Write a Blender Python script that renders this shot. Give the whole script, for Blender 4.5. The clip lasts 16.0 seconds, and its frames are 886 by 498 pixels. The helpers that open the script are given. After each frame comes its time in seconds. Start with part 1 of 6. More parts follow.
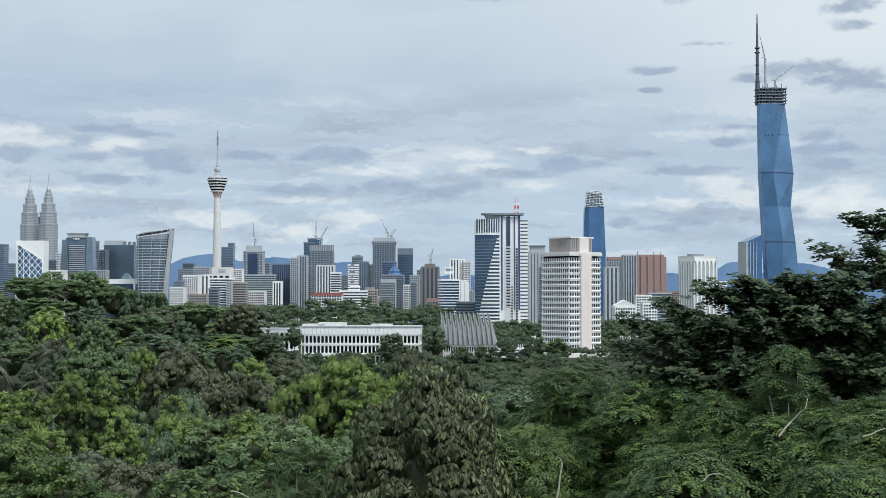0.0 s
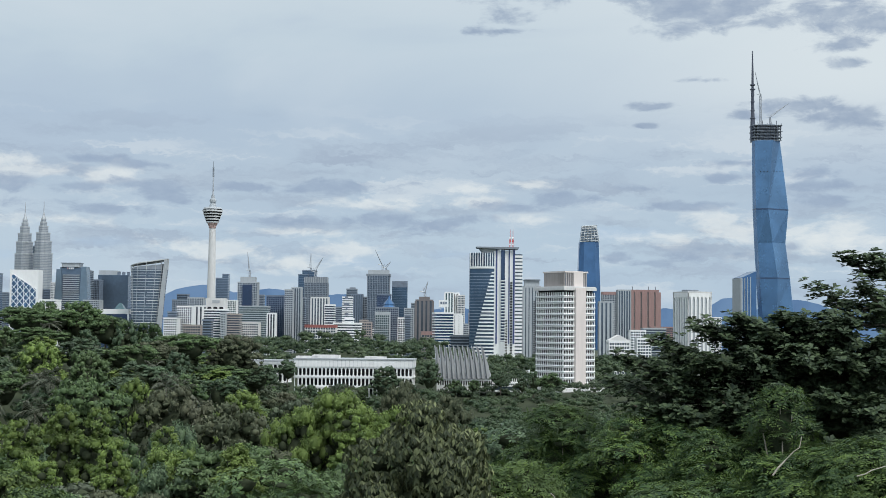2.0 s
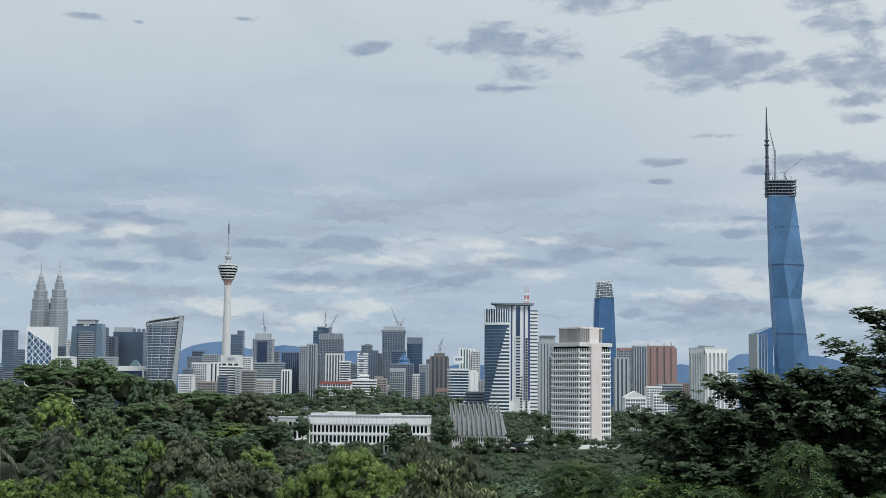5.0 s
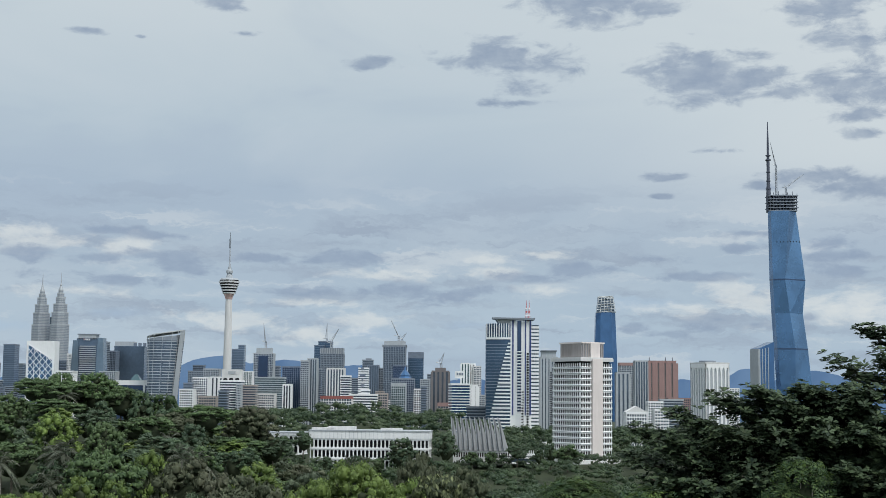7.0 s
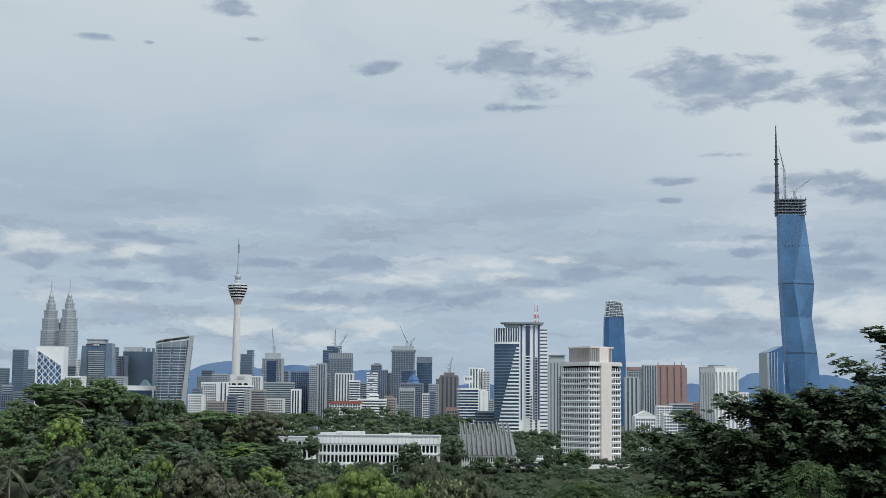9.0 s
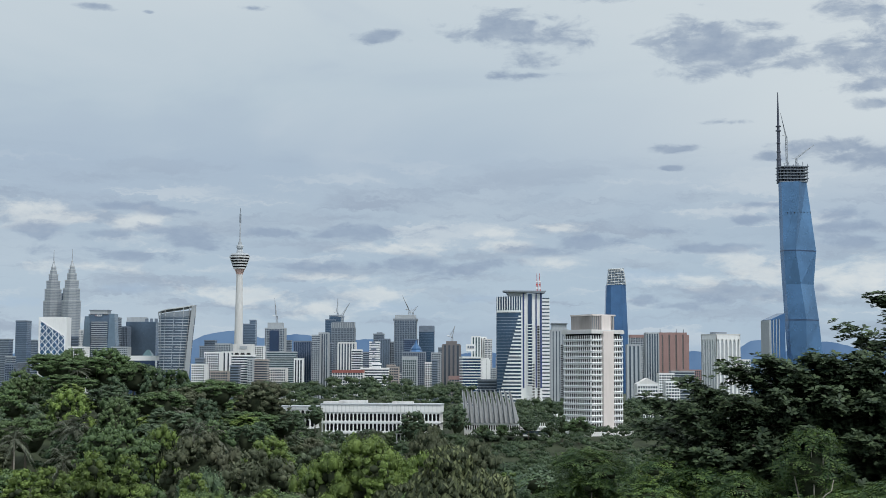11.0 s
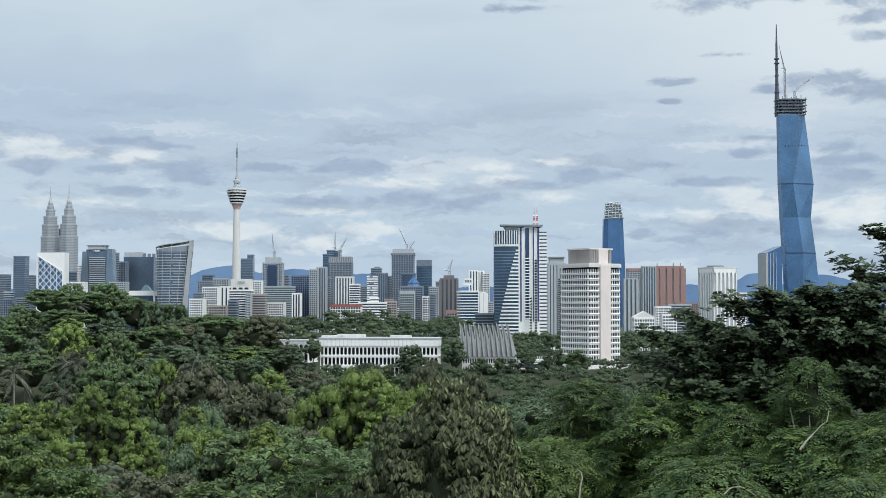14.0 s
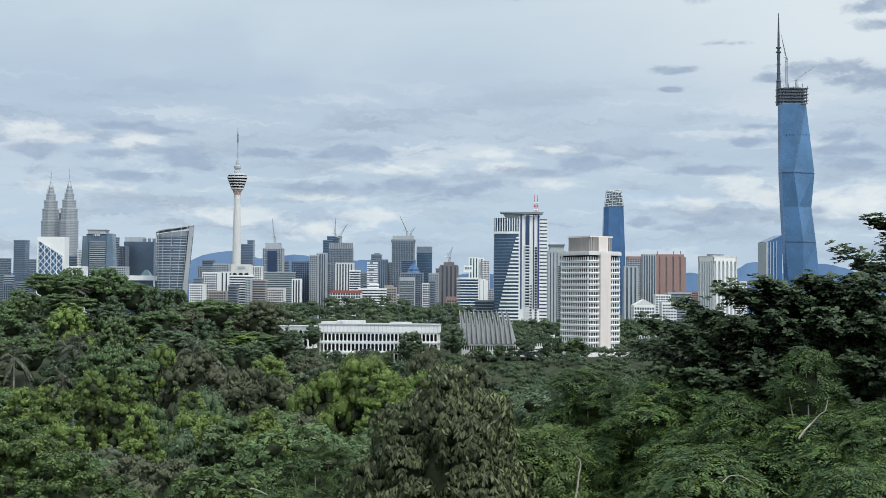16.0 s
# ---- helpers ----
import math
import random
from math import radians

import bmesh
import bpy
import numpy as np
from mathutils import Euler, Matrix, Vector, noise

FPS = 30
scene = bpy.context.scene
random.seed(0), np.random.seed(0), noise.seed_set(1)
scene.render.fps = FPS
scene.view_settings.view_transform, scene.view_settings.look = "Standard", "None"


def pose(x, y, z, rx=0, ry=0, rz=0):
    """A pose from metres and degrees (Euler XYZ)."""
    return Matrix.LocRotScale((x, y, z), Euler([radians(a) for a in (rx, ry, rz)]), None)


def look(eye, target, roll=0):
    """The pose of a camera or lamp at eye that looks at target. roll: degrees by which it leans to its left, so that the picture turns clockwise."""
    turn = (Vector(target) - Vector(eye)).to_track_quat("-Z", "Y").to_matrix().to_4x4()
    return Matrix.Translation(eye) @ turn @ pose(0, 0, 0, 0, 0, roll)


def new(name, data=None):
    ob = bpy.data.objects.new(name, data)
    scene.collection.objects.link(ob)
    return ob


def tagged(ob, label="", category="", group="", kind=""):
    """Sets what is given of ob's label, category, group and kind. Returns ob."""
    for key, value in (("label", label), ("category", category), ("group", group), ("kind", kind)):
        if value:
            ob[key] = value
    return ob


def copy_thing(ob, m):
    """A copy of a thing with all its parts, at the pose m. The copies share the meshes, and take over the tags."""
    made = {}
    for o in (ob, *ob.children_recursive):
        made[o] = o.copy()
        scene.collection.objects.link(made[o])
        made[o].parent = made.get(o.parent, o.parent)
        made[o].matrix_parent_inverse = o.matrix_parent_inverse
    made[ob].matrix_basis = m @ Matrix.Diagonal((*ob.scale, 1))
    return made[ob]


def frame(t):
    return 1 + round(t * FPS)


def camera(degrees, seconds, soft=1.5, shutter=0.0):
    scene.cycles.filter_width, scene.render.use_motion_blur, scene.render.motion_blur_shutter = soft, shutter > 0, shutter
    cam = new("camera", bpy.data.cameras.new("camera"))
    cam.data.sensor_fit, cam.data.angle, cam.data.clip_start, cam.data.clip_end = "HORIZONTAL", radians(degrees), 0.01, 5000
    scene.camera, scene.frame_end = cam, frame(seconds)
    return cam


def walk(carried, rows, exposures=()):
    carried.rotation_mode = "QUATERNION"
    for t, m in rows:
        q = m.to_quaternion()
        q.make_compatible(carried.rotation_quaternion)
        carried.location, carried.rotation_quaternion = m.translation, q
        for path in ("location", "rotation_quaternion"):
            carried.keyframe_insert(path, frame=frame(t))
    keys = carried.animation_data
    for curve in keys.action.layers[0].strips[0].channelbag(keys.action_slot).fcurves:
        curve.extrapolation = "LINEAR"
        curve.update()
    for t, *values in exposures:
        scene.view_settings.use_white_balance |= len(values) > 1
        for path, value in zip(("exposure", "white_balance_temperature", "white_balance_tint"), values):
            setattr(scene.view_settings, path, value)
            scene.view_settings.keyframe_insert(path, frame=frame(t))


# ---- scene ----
import itertools

# ---------------------------------------------------------------- camera
cam = camera(34.8, 16.0, 0.6)
EYE = 70.0
# seconds, metres right, metres up, yaw, pitch, lean to the right
ROWS = [
    (0, 0.000, 0.000, -0.000, 1.855, 0.008),
    (0.5, 0.000, 0.014, -0.077, 2.045, -0.172),
    (1, 0.000, 0.034, -0.183, 2.351, -0.382),
    (1.5, -0.007, 0.043, -0.225, 2.728, -0.551),
    (2, -0.007, 0.062, -0.236, 3.199, -0.546),
    (2.5, -0.014, 0.091, -0.194, 3.718, -0.390),
    (3, -0.014, 0.103, 0.010, 4.223, -0.317),
    (3.5, -0.014, 0.115, 0.252, 4.625, -0.263),
    (4, -0.019, 0.118, 0.346, 4.927, -0.313),
    (6.5, -0.031, 0.137, 0.312, 6.000, -0.610),
    (7, -0.029, 0.146, 0.419, 6.059, -0.532),
    (7.5, -0.036, 0.146, 0.582, 6.150, -0.663),
    (8, -0.029, 0.146, 0.665, 6.267, -0.744),
    (10.5, -0.017, 0.086, 0.909, 5.937, 0.105),
    (11, -0.010, 0.062, 0.867, 4.986, -0.146),
    (11.5, -0.007, 0.043, 0.725, 3.783, -0.255),
    (12, -0.010, 0.043, 0.678, 3.003, -0.141),
    (12.5, -0.014, 0.041, 0.691, 2.692, -0.018),
    (13, -0.019, 0.029, 0.699, 2.584, -0.123),
    (13.5, -0.022, 0.024, 0.717, 2.492, -0.118),
    (14, -0.019, 0.031, 0.769, 2.323, 0.035),
    (14.5, -0.017, 0.031, 0.832, 2.126, 0.175),
    (15, -0.017, 0.019, 0.887, 1.974, 0.007),
    (15.5, -0.019, 0.019, 0.855, 1.878, -0.235),
    (16, -0.022, 0.029, 0.764, 1.788, -0.348),
]
walk(cam, [(t, pose(dx, 0, EYE + dz, 90 + pitch, roll, yaw)) for t, dx, dz, yaw, pitch, roll in ROWS],
     exposures=[(0, 0.18), (1.5, 0.12), (3.5, 0.0), (7, -0.08), (10.5, -0.08), (12, 0.08), (13, 0.15), (16, 0.18)])

# ---------------------------------------------------------------- world and sun
SUN_EL, SUN_AZ = 58.0, 142.0          # degrees; azimuth clockwise from the view's direction
sun = new("sun", bpy.data.lights.new("sun", "SUN"))
sun.data.energy, sun.data.angle, sun.data.color = 2.1, radians(12), (1.0, 0.97, 0.92)
sdir = Vector((math.sin(radians(SUN_AZ)) * math.cos(radians(SUN_EL)), math.cos(radians(SUN_AZ)) * math.cos(radians(SUN_EL)), math.sin(radians(SUN_EL))))
sun.matrix_basis = look(sdir * 300 + Vector((0, 0, 70)), (0, 0, 70))


class Nodes:
    """Short-hand for node trees."""

    def __init__(self, tree):
        self.t = tree
        self.t.nodes.clear()

    def n(self, kind, ins=None):
        node = self.t.nodes.new("ShaderNode" + kind)
        self.feed(node, ins)
        return node

    def feed(self, node, ins):
        for k, v in (ins or {}).items():
            if isinstance(v, bpy.types.NodeSocket):
                self.t.links.new(v, node.inputs[k])
            else:
                node.inputs[k].default_value = v

    def m(self, op, a, b=0.0, c=0.0, clamp=False):
        node = self.n("Math", {0: a, 1: b, 2: c})
        node.operation, node.use_clamp = op, clamp
        return node.outputs[0]

    def vm(self, op, a, b=None, c=None):
        ins = {0: a}
        if b is not None:
            ins[1] = b
        if c is not None:
            ins[2] = c
        node = self.n("VectorMath")
        node.operation = op
        self.feed(node, ins)
        return node

    def rng(self, v, a, b, c=0.0, d=1.0, smooth=True):
        node = self.n("MapRange", {0: v, 1: a, 2: b, 3: c, 4: d})
        node.interpolation_type = "SMOOTHSTEP" if smooth else "LINEAR"
        return node.outputs[0]

    def mix(self, f, a, b, blend="MIX"):
        node = self.n("Mix")
        node.data_type, node.blend_type = "RGBA", blend
        for i, v in ((0, f), (6, a), (7, b)):
            if isinstance(v, bpy.types.NodeSocket):
                self.t.links.new(v, node.inputs[i])
            else:
                node.inputs[i].default_value = v if i == 0 else (*v, 1)[:4]
        return node.outputs[2]

    def noise(self, vec, scale, detail=4.0, rough=0.55, dist=0.0):
        return self.n("TexNoise", {"Vector": vec, "Scale": scale, "Detail": detail, "Roughness": rough, "Distortion": dist})


def rgb(r, g, b):
    """Linear colour from 8-bit values."""
    return tuple(((v / 255 + 0.055) / 1.055) ** 2.4 if v > 10 else v / 3294 for v in (r, g, b))


def make_world():
    world = bpy.data.worlds.new("world")
    scene.world = world
    world.use_nodes = True
    k = Nodes(world.node_tree)
    way = k.n("TexCoord").outputs["Generated"]
    sep = k.n("SeparateXYZ", {0: way}).outputs
    deg = 180 / math.pi
    az = k.m("MULTIPLY", k.m("ARCTAN2", sep[0], sep[1]), deg)
    el = k.m("MULTIPLY", k.m("ARCSINE", sep[2]), deg)
    uv = k.n("CombineXYZ", {0: az, 1: el, 2: 0.0}).outputs[0]
    # wind-torn edges: a coarse and a fine shift of the cloud plane
    big = k.noise(k.vm("MULTIPLY", uv, (0.32, 0.75, 1)).outputs[0], 1.0, 5, 0.6).outputs["Color"]
    off = k.vm("MULTIPLY", k.vm("SUBTRACT", big, (0.5, 0.5, 0.5)).outputs[0], (2.4, 0.9, 0)).outputs[0]
    fine = k.noise(k.vm("MULTIPLY", uv, (1.2, 2.6, 1)).outputs[0], 1.0, 6, 0.62).outputs["Color"]
    off2 = k.vm("MULTIPLY", k.vm("SUBTRACT", fine, (0.5, 0.5, 0.5)).outputs[0], (2.2, 0.95, 0)).outputs[0]
    cuv2 = k.vm("ADD", k.vm("ADD", uv, k.vm("MULTIPLY", off, (0.4, 0.4, 0)).outputs[0]).outputs[0], off2).outputs[0]

    air = k.n("TexSky")
    air.sky_type, air.sun_disc, air.sun_elevation, air.sun_rotation = "NISHITA", False, radians(SUN_EL), radians(SUN_AZ)
    air.air_density, air.dust_density = 1.0, 2.0
    sky = air.outputs[0]
    sky = k.vm("SCALE", sky).outputs[0]
    sky.node.inputs["Scale"].default_value = 0.06
    # high overcast: pale above, a bluer grey layer, bright gaps low down
    ramp = k.n("ValToRGB", {0: k.rng(el, -2, 26, smooth=False)})
    cr = ramp.color_ramp
    stops = [(0.0, (188, 204, 217)), (0.10, (178, 198, 216)), (0.20, (179, 199, 216)), (0.28, (176, 194, 211)), (0.37, (175, 193, 211)), (0.47, (190, 206, 218)), (0.62, (206, 218, 225)), (1.0, (213, 223, 229))]
    cr.elements[0].position, cr.elements[0].color = stops[0][0], (*rgb(*stops[0][1]), 1)
    cr.elements[1].position, cr.elements[1].color = 1.0, (*rgb(*stops[-1][1]), 1)
    for p, c in stops[1:-1]:
        cr.elements.new(p).color = (*rgb(*c), 1)
    col = ramp.outputs[0]
    # broad veils
    veil = k.noise(k.vm("MULTIPLY", uv, (0.07, 0.2, 1)).outputs[0], 1.0, 4, 0.55, 0.6).outputs[0]
    col = k.mix(k.rng(veil, 0.42, 0.72, 0, 0.3), col, rgb(213, 222, 229))
    col = k.mix(k.rng(veil, 0.50, 0.30, 0, 0.4), col, rgb(176, 192, 211))
    # the overcast is thinner and whiter towards the right
    col = k.mix(k.m("MULTIPLY", k.rng(az, -2, 18, 0, 0.85), k.rng(el, 5.5, 10)), col, rgb(218, 227, 231))
    # the layered bank near the horizon
    lay = k.noise(k.vm("MULTIPLY", cuv2, (0.13, 1.0, 1)).outputs[0], 1.0, 6, 0.58, 0.4).outputs[0]
    bank = k.m("MULTIPLY", k.rng(el, 9.5, 6.5), k.rng(el, 0.2, 2.0))
    col = k.mix(k.m("MULTIPLY", bank, k.rng(lay, 0.48, 0.66, 0, 0.75)), col, rgb(158, 173, 193))
    col = k.mix(k.m("MULTIPLY", bank, k.rng(lay, 0.45, 0.34, 0, 0.4)), col, rgb(222, 229, 233))

    # billow: fine torn structure for the clouds' edges and bodies
    billow = k.noise(k.vm("MULTIPLY", k.vm("ADD", uv, k.vm("MULTIPLY", off, (0.3, 0.3, 0)).outputs[0]).outputs[0], (0.5, 1.15, 1)).outputs[0], 1.0, 10, 0.62, 0.3).outputs[0]
    shade = k.noise(k.vm("MULTIPLY", uv, (0.8, 1.6, 1)).outputs[0], 1.3, 6, 0.6).outputs[0]

    def clouds(col, cells, tone, strength, torn, lo, hi):
        acc = None
        for x, y, rx, ry in cells:
            v = k.vm("MULTIPLY_ADD", uv, (1 / rx, 1 / ry, 0), (-x / rx, -y / ry, 0)).outputs[0]
            d = k.m("SUBTRACT", 1.0, k.vm("LENGTH", v).outputs["Value"])
            acc = d if acc is None else k.m("MAXIMUM", acc, d)
        f = k.m("ADD", k.m("MAXIMUM", acc, -1.2), k.m("MULTIPLY", k.m("SUBTRACT", billow, 0.5), torn))
        body = k.m("MULTIPLY", k.rng(f, lo, hi), k.rng(shade, 0.3, 0.7, 1.0, 0.7))
        return k.mix(k.m("MULTIPLY", body, strength), col, tone)

    # gaps of blue, low down
    col = clouds(col, [(8.29, 3.89, 1.98, 0.26), (-13.42, 3.25, 1.74, 0.23), (-17.47, 2.7, 1.51, 0.28), (-3.53, 2.59, 1.51, 0.23), (0.58, 2.99, 1.4, 0.21)], rgb(174, 198, 222), 0.6, 5.0, -0.3, 1.1)
    # bright heaps low over the town
    col = clouds(col, [(-13.3, 5.93, 1.73, 0.46), (-16.23, 6.04, 2.67, 0.46), (-17.42, 6.25, 2.04, 0.46), (1.47, 5.63, 1.19, 0.26), (2.05, 5.13, 1.41, 0.33), (-0.71, 4.98, 2.2, 0.36), (-3.12, 4.95, 2.35, 0.26), (3.58, 5.83, 1.41, 0.26), (-14.97, 4.14, 2.04, 0.26), (11.94, 3.89, 2.51, 0.98), (15.17, 3.61, 2.51, 1.11), (11.18, 4.34, 1.73, 0.46), (15.81, 4.09, 1.88, 0.46), (3.43, 4.45, 1.41, 0.29), (-4.0, 3.15, 2.04, 0.39), (-5.84, 3.8, 2.83, 0.23), (-9.43, 3.12, 2.98, 0.46), (-5.81, 2.55, 2.67, 0.59), (9.41, 3.73, 1.88, 0.39)], rgb(230, 235, 235), 0.7, 4.6, -0.1, 0.95)
    # grey undersides of that bank
    col = clouds(col, [(-16.64, 5.52, 1.15, 0.33), (-14.15, 5.39, 1.66, 0.28), (-12.3, 5.56, 0.97, 0.26), (-11.47, 5.46, 0.87, 0.49), (-13.65, 6.52, 1.66, 0.2), (-11.55, 6.38, 1.66, 0.2), (-7.7, 5.58, 1.41, 0.23), (-4.05, 5.66, 2.81, 0.33), (-13.03, 4.64, 3.33, 0.33), (-10.73, 5.12, 1.66, 0.38), (-5.85, 4.26, 2.3, 0.28), (-2.65, 4.32, 2.43, 0.49), (-1.27, 3.99, 1.41, 0.33), (4.68, 5.19, 2.05, 0.43), (3.08, 4.95, 1.66, 0.33), (-0.12, 4.24, 2.17, 0.43), (1.25, 4.39, 1.53, 0.31), (10.29, 2.9, 1.23, 0.36), (10.69, 3.24, 0.67, 0.23), (7.17, 2.93, 0.87, 0.26), (8.51, 2.67, 1.15, 0.2), (12.04, 3.06, 0.36, 0.13), (14.1, 3.33, 0.51, 0.23), (14.89, 6.26, 1.41, 0.28), (11.64, 6.64, 1.53, 0.2), (11.75, 6.08, 1.28, 0.2), (15.84, 5.69, 1.66, 0.28), (15.09, 5.11, 1.92, 0.33), (10.08, 4.97, 2.3, 0.2), (8.3, 5.65, 1.53, 0.23)], rgb(150, 168, 192), 0.9, 4.4, -0.1, 0.85)
    # dark loose clouds higher up
    col = clouds(col, [(1.86, 13.94, 2.56, 0.77), (3.26, 13.48, 2.08, 0.72), (2.8, 12.7, 1.1, 0.82), (2.46, 11.97, 1.47, 0.23), (5.35, 15.85, 3.17, 0.82), (5.58, 15.25, 1.34, 0.51), (7.89, 15.71, 1.71, 0.51), (10.03, 13.04, 3.05, 1.23), (7.65, 13.21, 1.47, 0.38), (9.69, 11.94, 1.59, 0.51), (11.82, 12.72, 2.32, 0.82), (13.25, 12.27, 1.47, 0.46), (16.4, 12.34, 2.2, 1.33), (15.0, 12.63, 1.34, 0.61), (16.37, 11.26, 1.1, 0.41), (14.18, 15.28, 1.71, 0.67), (16.43, 14.18, 2.08, 0.82), (15.49, 15.53, 1.95, 0.72), (10.3, 9.95, 1.22, 0.18), (8.43, 8.93, 1.17, 0.23), (8.42, 8.18, 0.68, 0.13), (14.29, 8.92, 2.08, 0.46), (16.32, 8.38, 1.59, 0.67), (12.22, 8.57, 0.78, 0.23), (16.25, 10.44, 0.98, 0.31), (-3.39, 13.53, 1.12, 0.36), (-14.83, 14.28, 0.83, 0.15), (-8.75, 14.51, 0.98, 0.18), (-9.93, 15.78, 1.34, 0.43), (-12.83, 14.17, 0.34, 0.1)], rgb(147, 164, 187), 0.9, 3.5, -0.05, 0.75)
    # the sunlit half of the overcast, behind the camera
    glow = k.vm("DOT_PRODUCT", k.vm("NORMALIZE", way).outputs[0], tuple(sdir)).outputs["Value"]
    gain = k.rng(glow, 0.1, 1.0, 1.0, 1.9)
    col = k.vm("MULTIPLY", col, k.n("CombineXYZ", {0: gain, 1: gain, 2: gain}).outputs[0]).outputs[0]
    col = k.mix(0.93, sky, col)
    bg = k.n("Background", {0: col, 1: 1.0})
    k.t.links.new(bg.outputs[0], k.n("OutputWorld").inputs[0])


make_world()

# ---------------------------------------------------------------- materials
MATS = {}


def surface(name, color, rough=0.7, metal=0.0, vary=0.18, scale=0.15, bump=0.0, spec=0.5, streak=0.0, islands=0.0):
    """A plain building material: two scales of mottling, optional rain streaks and a little relief."""
    mat = bpy.data.materials.new(name)
    mat.use_nodes = True
    k = Nodes(mat.node_tree)
    pos = k.n("NewGeometry").outputs["Position"]
    a = k.noise(pos, scale, 5, 0.6).outputs[0]
    b = k.noise(pos, scale * 14, 3, 0.6).outputs[0]
    v = k.m("ADD", k.m("MULTIPLY", a, 0.65), k.m("MULTIPLY", b, 0.35))
    if streak:
        s = k.noise(k.vm("MULTIPLY", pos, (0.9, 0.9, 0.05)).outputs[0], 1.0, 3, 0.6).outputs[0]
        v = k.m("ADD", k.m("MULTIPLY", v, 1 - streak), k.m("MULTIPLY", s, streak))
    rnd = k.n("ObjectInfo").outputs["Random"]
    dark, lite = [c * (1 - vary) for c in color], [min(0.95, c * (1 + vary)) for c in color]
    col = k.mix(k.rng(v, 0.3, 0.7), dark, lite)
    col = k.mix(k.m("MULTIPLY", rnd, 0.22), col, [c * 0.8 for c in color])
    if islands:
        r = k.n("NewGeometry").outputs["Random Per Island"]
        col = k.mix(k.m("MULTIPLY", r, islands), col, [c * 0.4 for c in color])
    p = k.n("BsdfPrincipled", {"Base Color": col, "Metallic": metal, "Roughness": k.rng(b, 0.3, 0.7, max(0.03, rough - 0.08), min(1, rough + 0.08)), "Specular IOR Level": spec})
    if bump:
        k.t.links.new(k.n("Bump", {"Strength": 0.4, "Distance": bump, "Height": b}).outputs[0], p.inputs["Normal"])
    k.t.links.new(p.outputs[0], k.n("OutputMaterial").inputs[0])
    MATS[name] = mat
    return mat


def glazing(name, color, rough=0.12, coat=0.45, cell=(3.0, 3.0, 3.6), odd=0.3):
    """Curtain-wall glass: tinted reflective panes that differ a little from one another."""
    mat = bpy.data.materials.new(name)
    mat.use_nodes = True
    k = Nodes(mat.node_tree)
    pos = k.n("TexCoord").outputs["Object"]
    cellv = k.n("TexWhiteNoise", {"Vector": k.vm("FLOOR", k.vm("DIVIDE", pos, cell).outputs[0]).outputs[0]}).outputs["Value"]
    wob = k.noise(pos, 0.02, 3, 0.5).outputs[0]
    col = k.mix(k.rng(wob, 0.3, 0.7), [c * 0.85 for c in color], [min(1, c * 1.15) for c in color])
    col = k.mix(k.m("MULTIPLY", cellv, odd), col, [c * 0.55 for c in color])
    p = k.n("BsdfPrincipled", {"Base Color": col, "Metallic": coat, "Roughness": k.rng(cellv, 0, 1, rough, rough + 0.12, False), "Specular IOR Level": 0.6})
    k.t.links.new(p.outputs[0], k.n("OutputMaterial").inputs[0])
    MATS[name] = mat
    return mat


def leafage(name, base, tip, gloss=0.5, trans=0.25, lo=0.25, hi=1.0, spread=0.45, single=0.5):
    """Leaves: each one a little different, light coming through, crowns differing from tree to tree."""
    mat = bpy.data.materials.new(name)
    mat.use_nodes = True
    k = Nodes(mat.node_tree)
    geo = k.n("NewGeometry").outputs
    rnd = k.n("ObjectInfo").outputs["Random"]
    patch = k.noise(geo["Position"], spread, 4, 0.6).outputs[0]
    f = k.m("ADD", k.m("MULTIPLY", geo["Random Per Island"], single), k.m("MULTIPLY", patch, 1.2 - single))
    col = k.mix(k.rng(f, lo, hi), base, tip)
    stand = k.noise(geo["Position"], 0.055, 2, 0.5).outputs[0]
    col = k.mix(k.rng(stand, 0.52, 0.68, 0, 0.5), col, [tip[0] * 0.85, tip[1] * 0.76, tip[2] * 0.9])
    col = k.mix(k.rng(stand, 0.46, 0.34, 0, 0.5), col, [c * 0.62 for c in base])
    col = k.mix(k.m("MULTIPLY", rnd, 0.4), col, [c * f for c, f in zip(base, (1.05, 0.85, 0.9))])
    p = k.n("BsdfPrincipled", {"Base Color": col, "Roughness": 1 - gloss, "Specular IOR Level": 0.22})
    tr = k.n("BsdfTranslucent", {"Color": k.mix(0.5, col, tip)})
    mx = k.n("MixShader", {0: trans, 1: p.outputs[0], 2: tr.outputs[0]})
    k.t.links.new(mx.outputs[0], k.n("OutputMaterial").inputs[0])
    MATS[name] = mat
    return mat


WHITE = surface("white_paint", (0.76, 0.77, 0.78), 0.6, vary=0.07, streak=0.5)
OFFWHITE = surface("weathered_white", (0.60, 0.60, 0.60), 0.7, vary=0.12, streak=0.6)
PINKWHITE = surface("warm_render", (0.68, 0.62, 0.60), 0.7, vary=0.08, streak=0.5)
# greys tinted blue, the dark one also lightened: distance haze in the colour
LIGHTGREY = surface("light_concrete", (0.36, 0.39, 0.42), 0.75, vary=0.15, streak=0.5)
GREY = surface("grey_concrete", (0.20, 0.23, 0.27), 0.75, vary=0.16, streak=0.5)
DARKGREY = surface("hazed_dark_cladding", (0.14, 0.175, 0.23), 0.5, vary=0.2)
BROWN = surface("brown_cladding", (0.15, 0.137, 0.14), 0.6, vary=0.15, streak=0.4)
TAN = surface("tan_render", (0.34, 0.30, 0.28), 0.7, vary=0.14, streak=0.5)
RED = surface("red_brick_render", (0.30, 0.19, 0.18), 0.7, vary=0.14, streak=0.5)
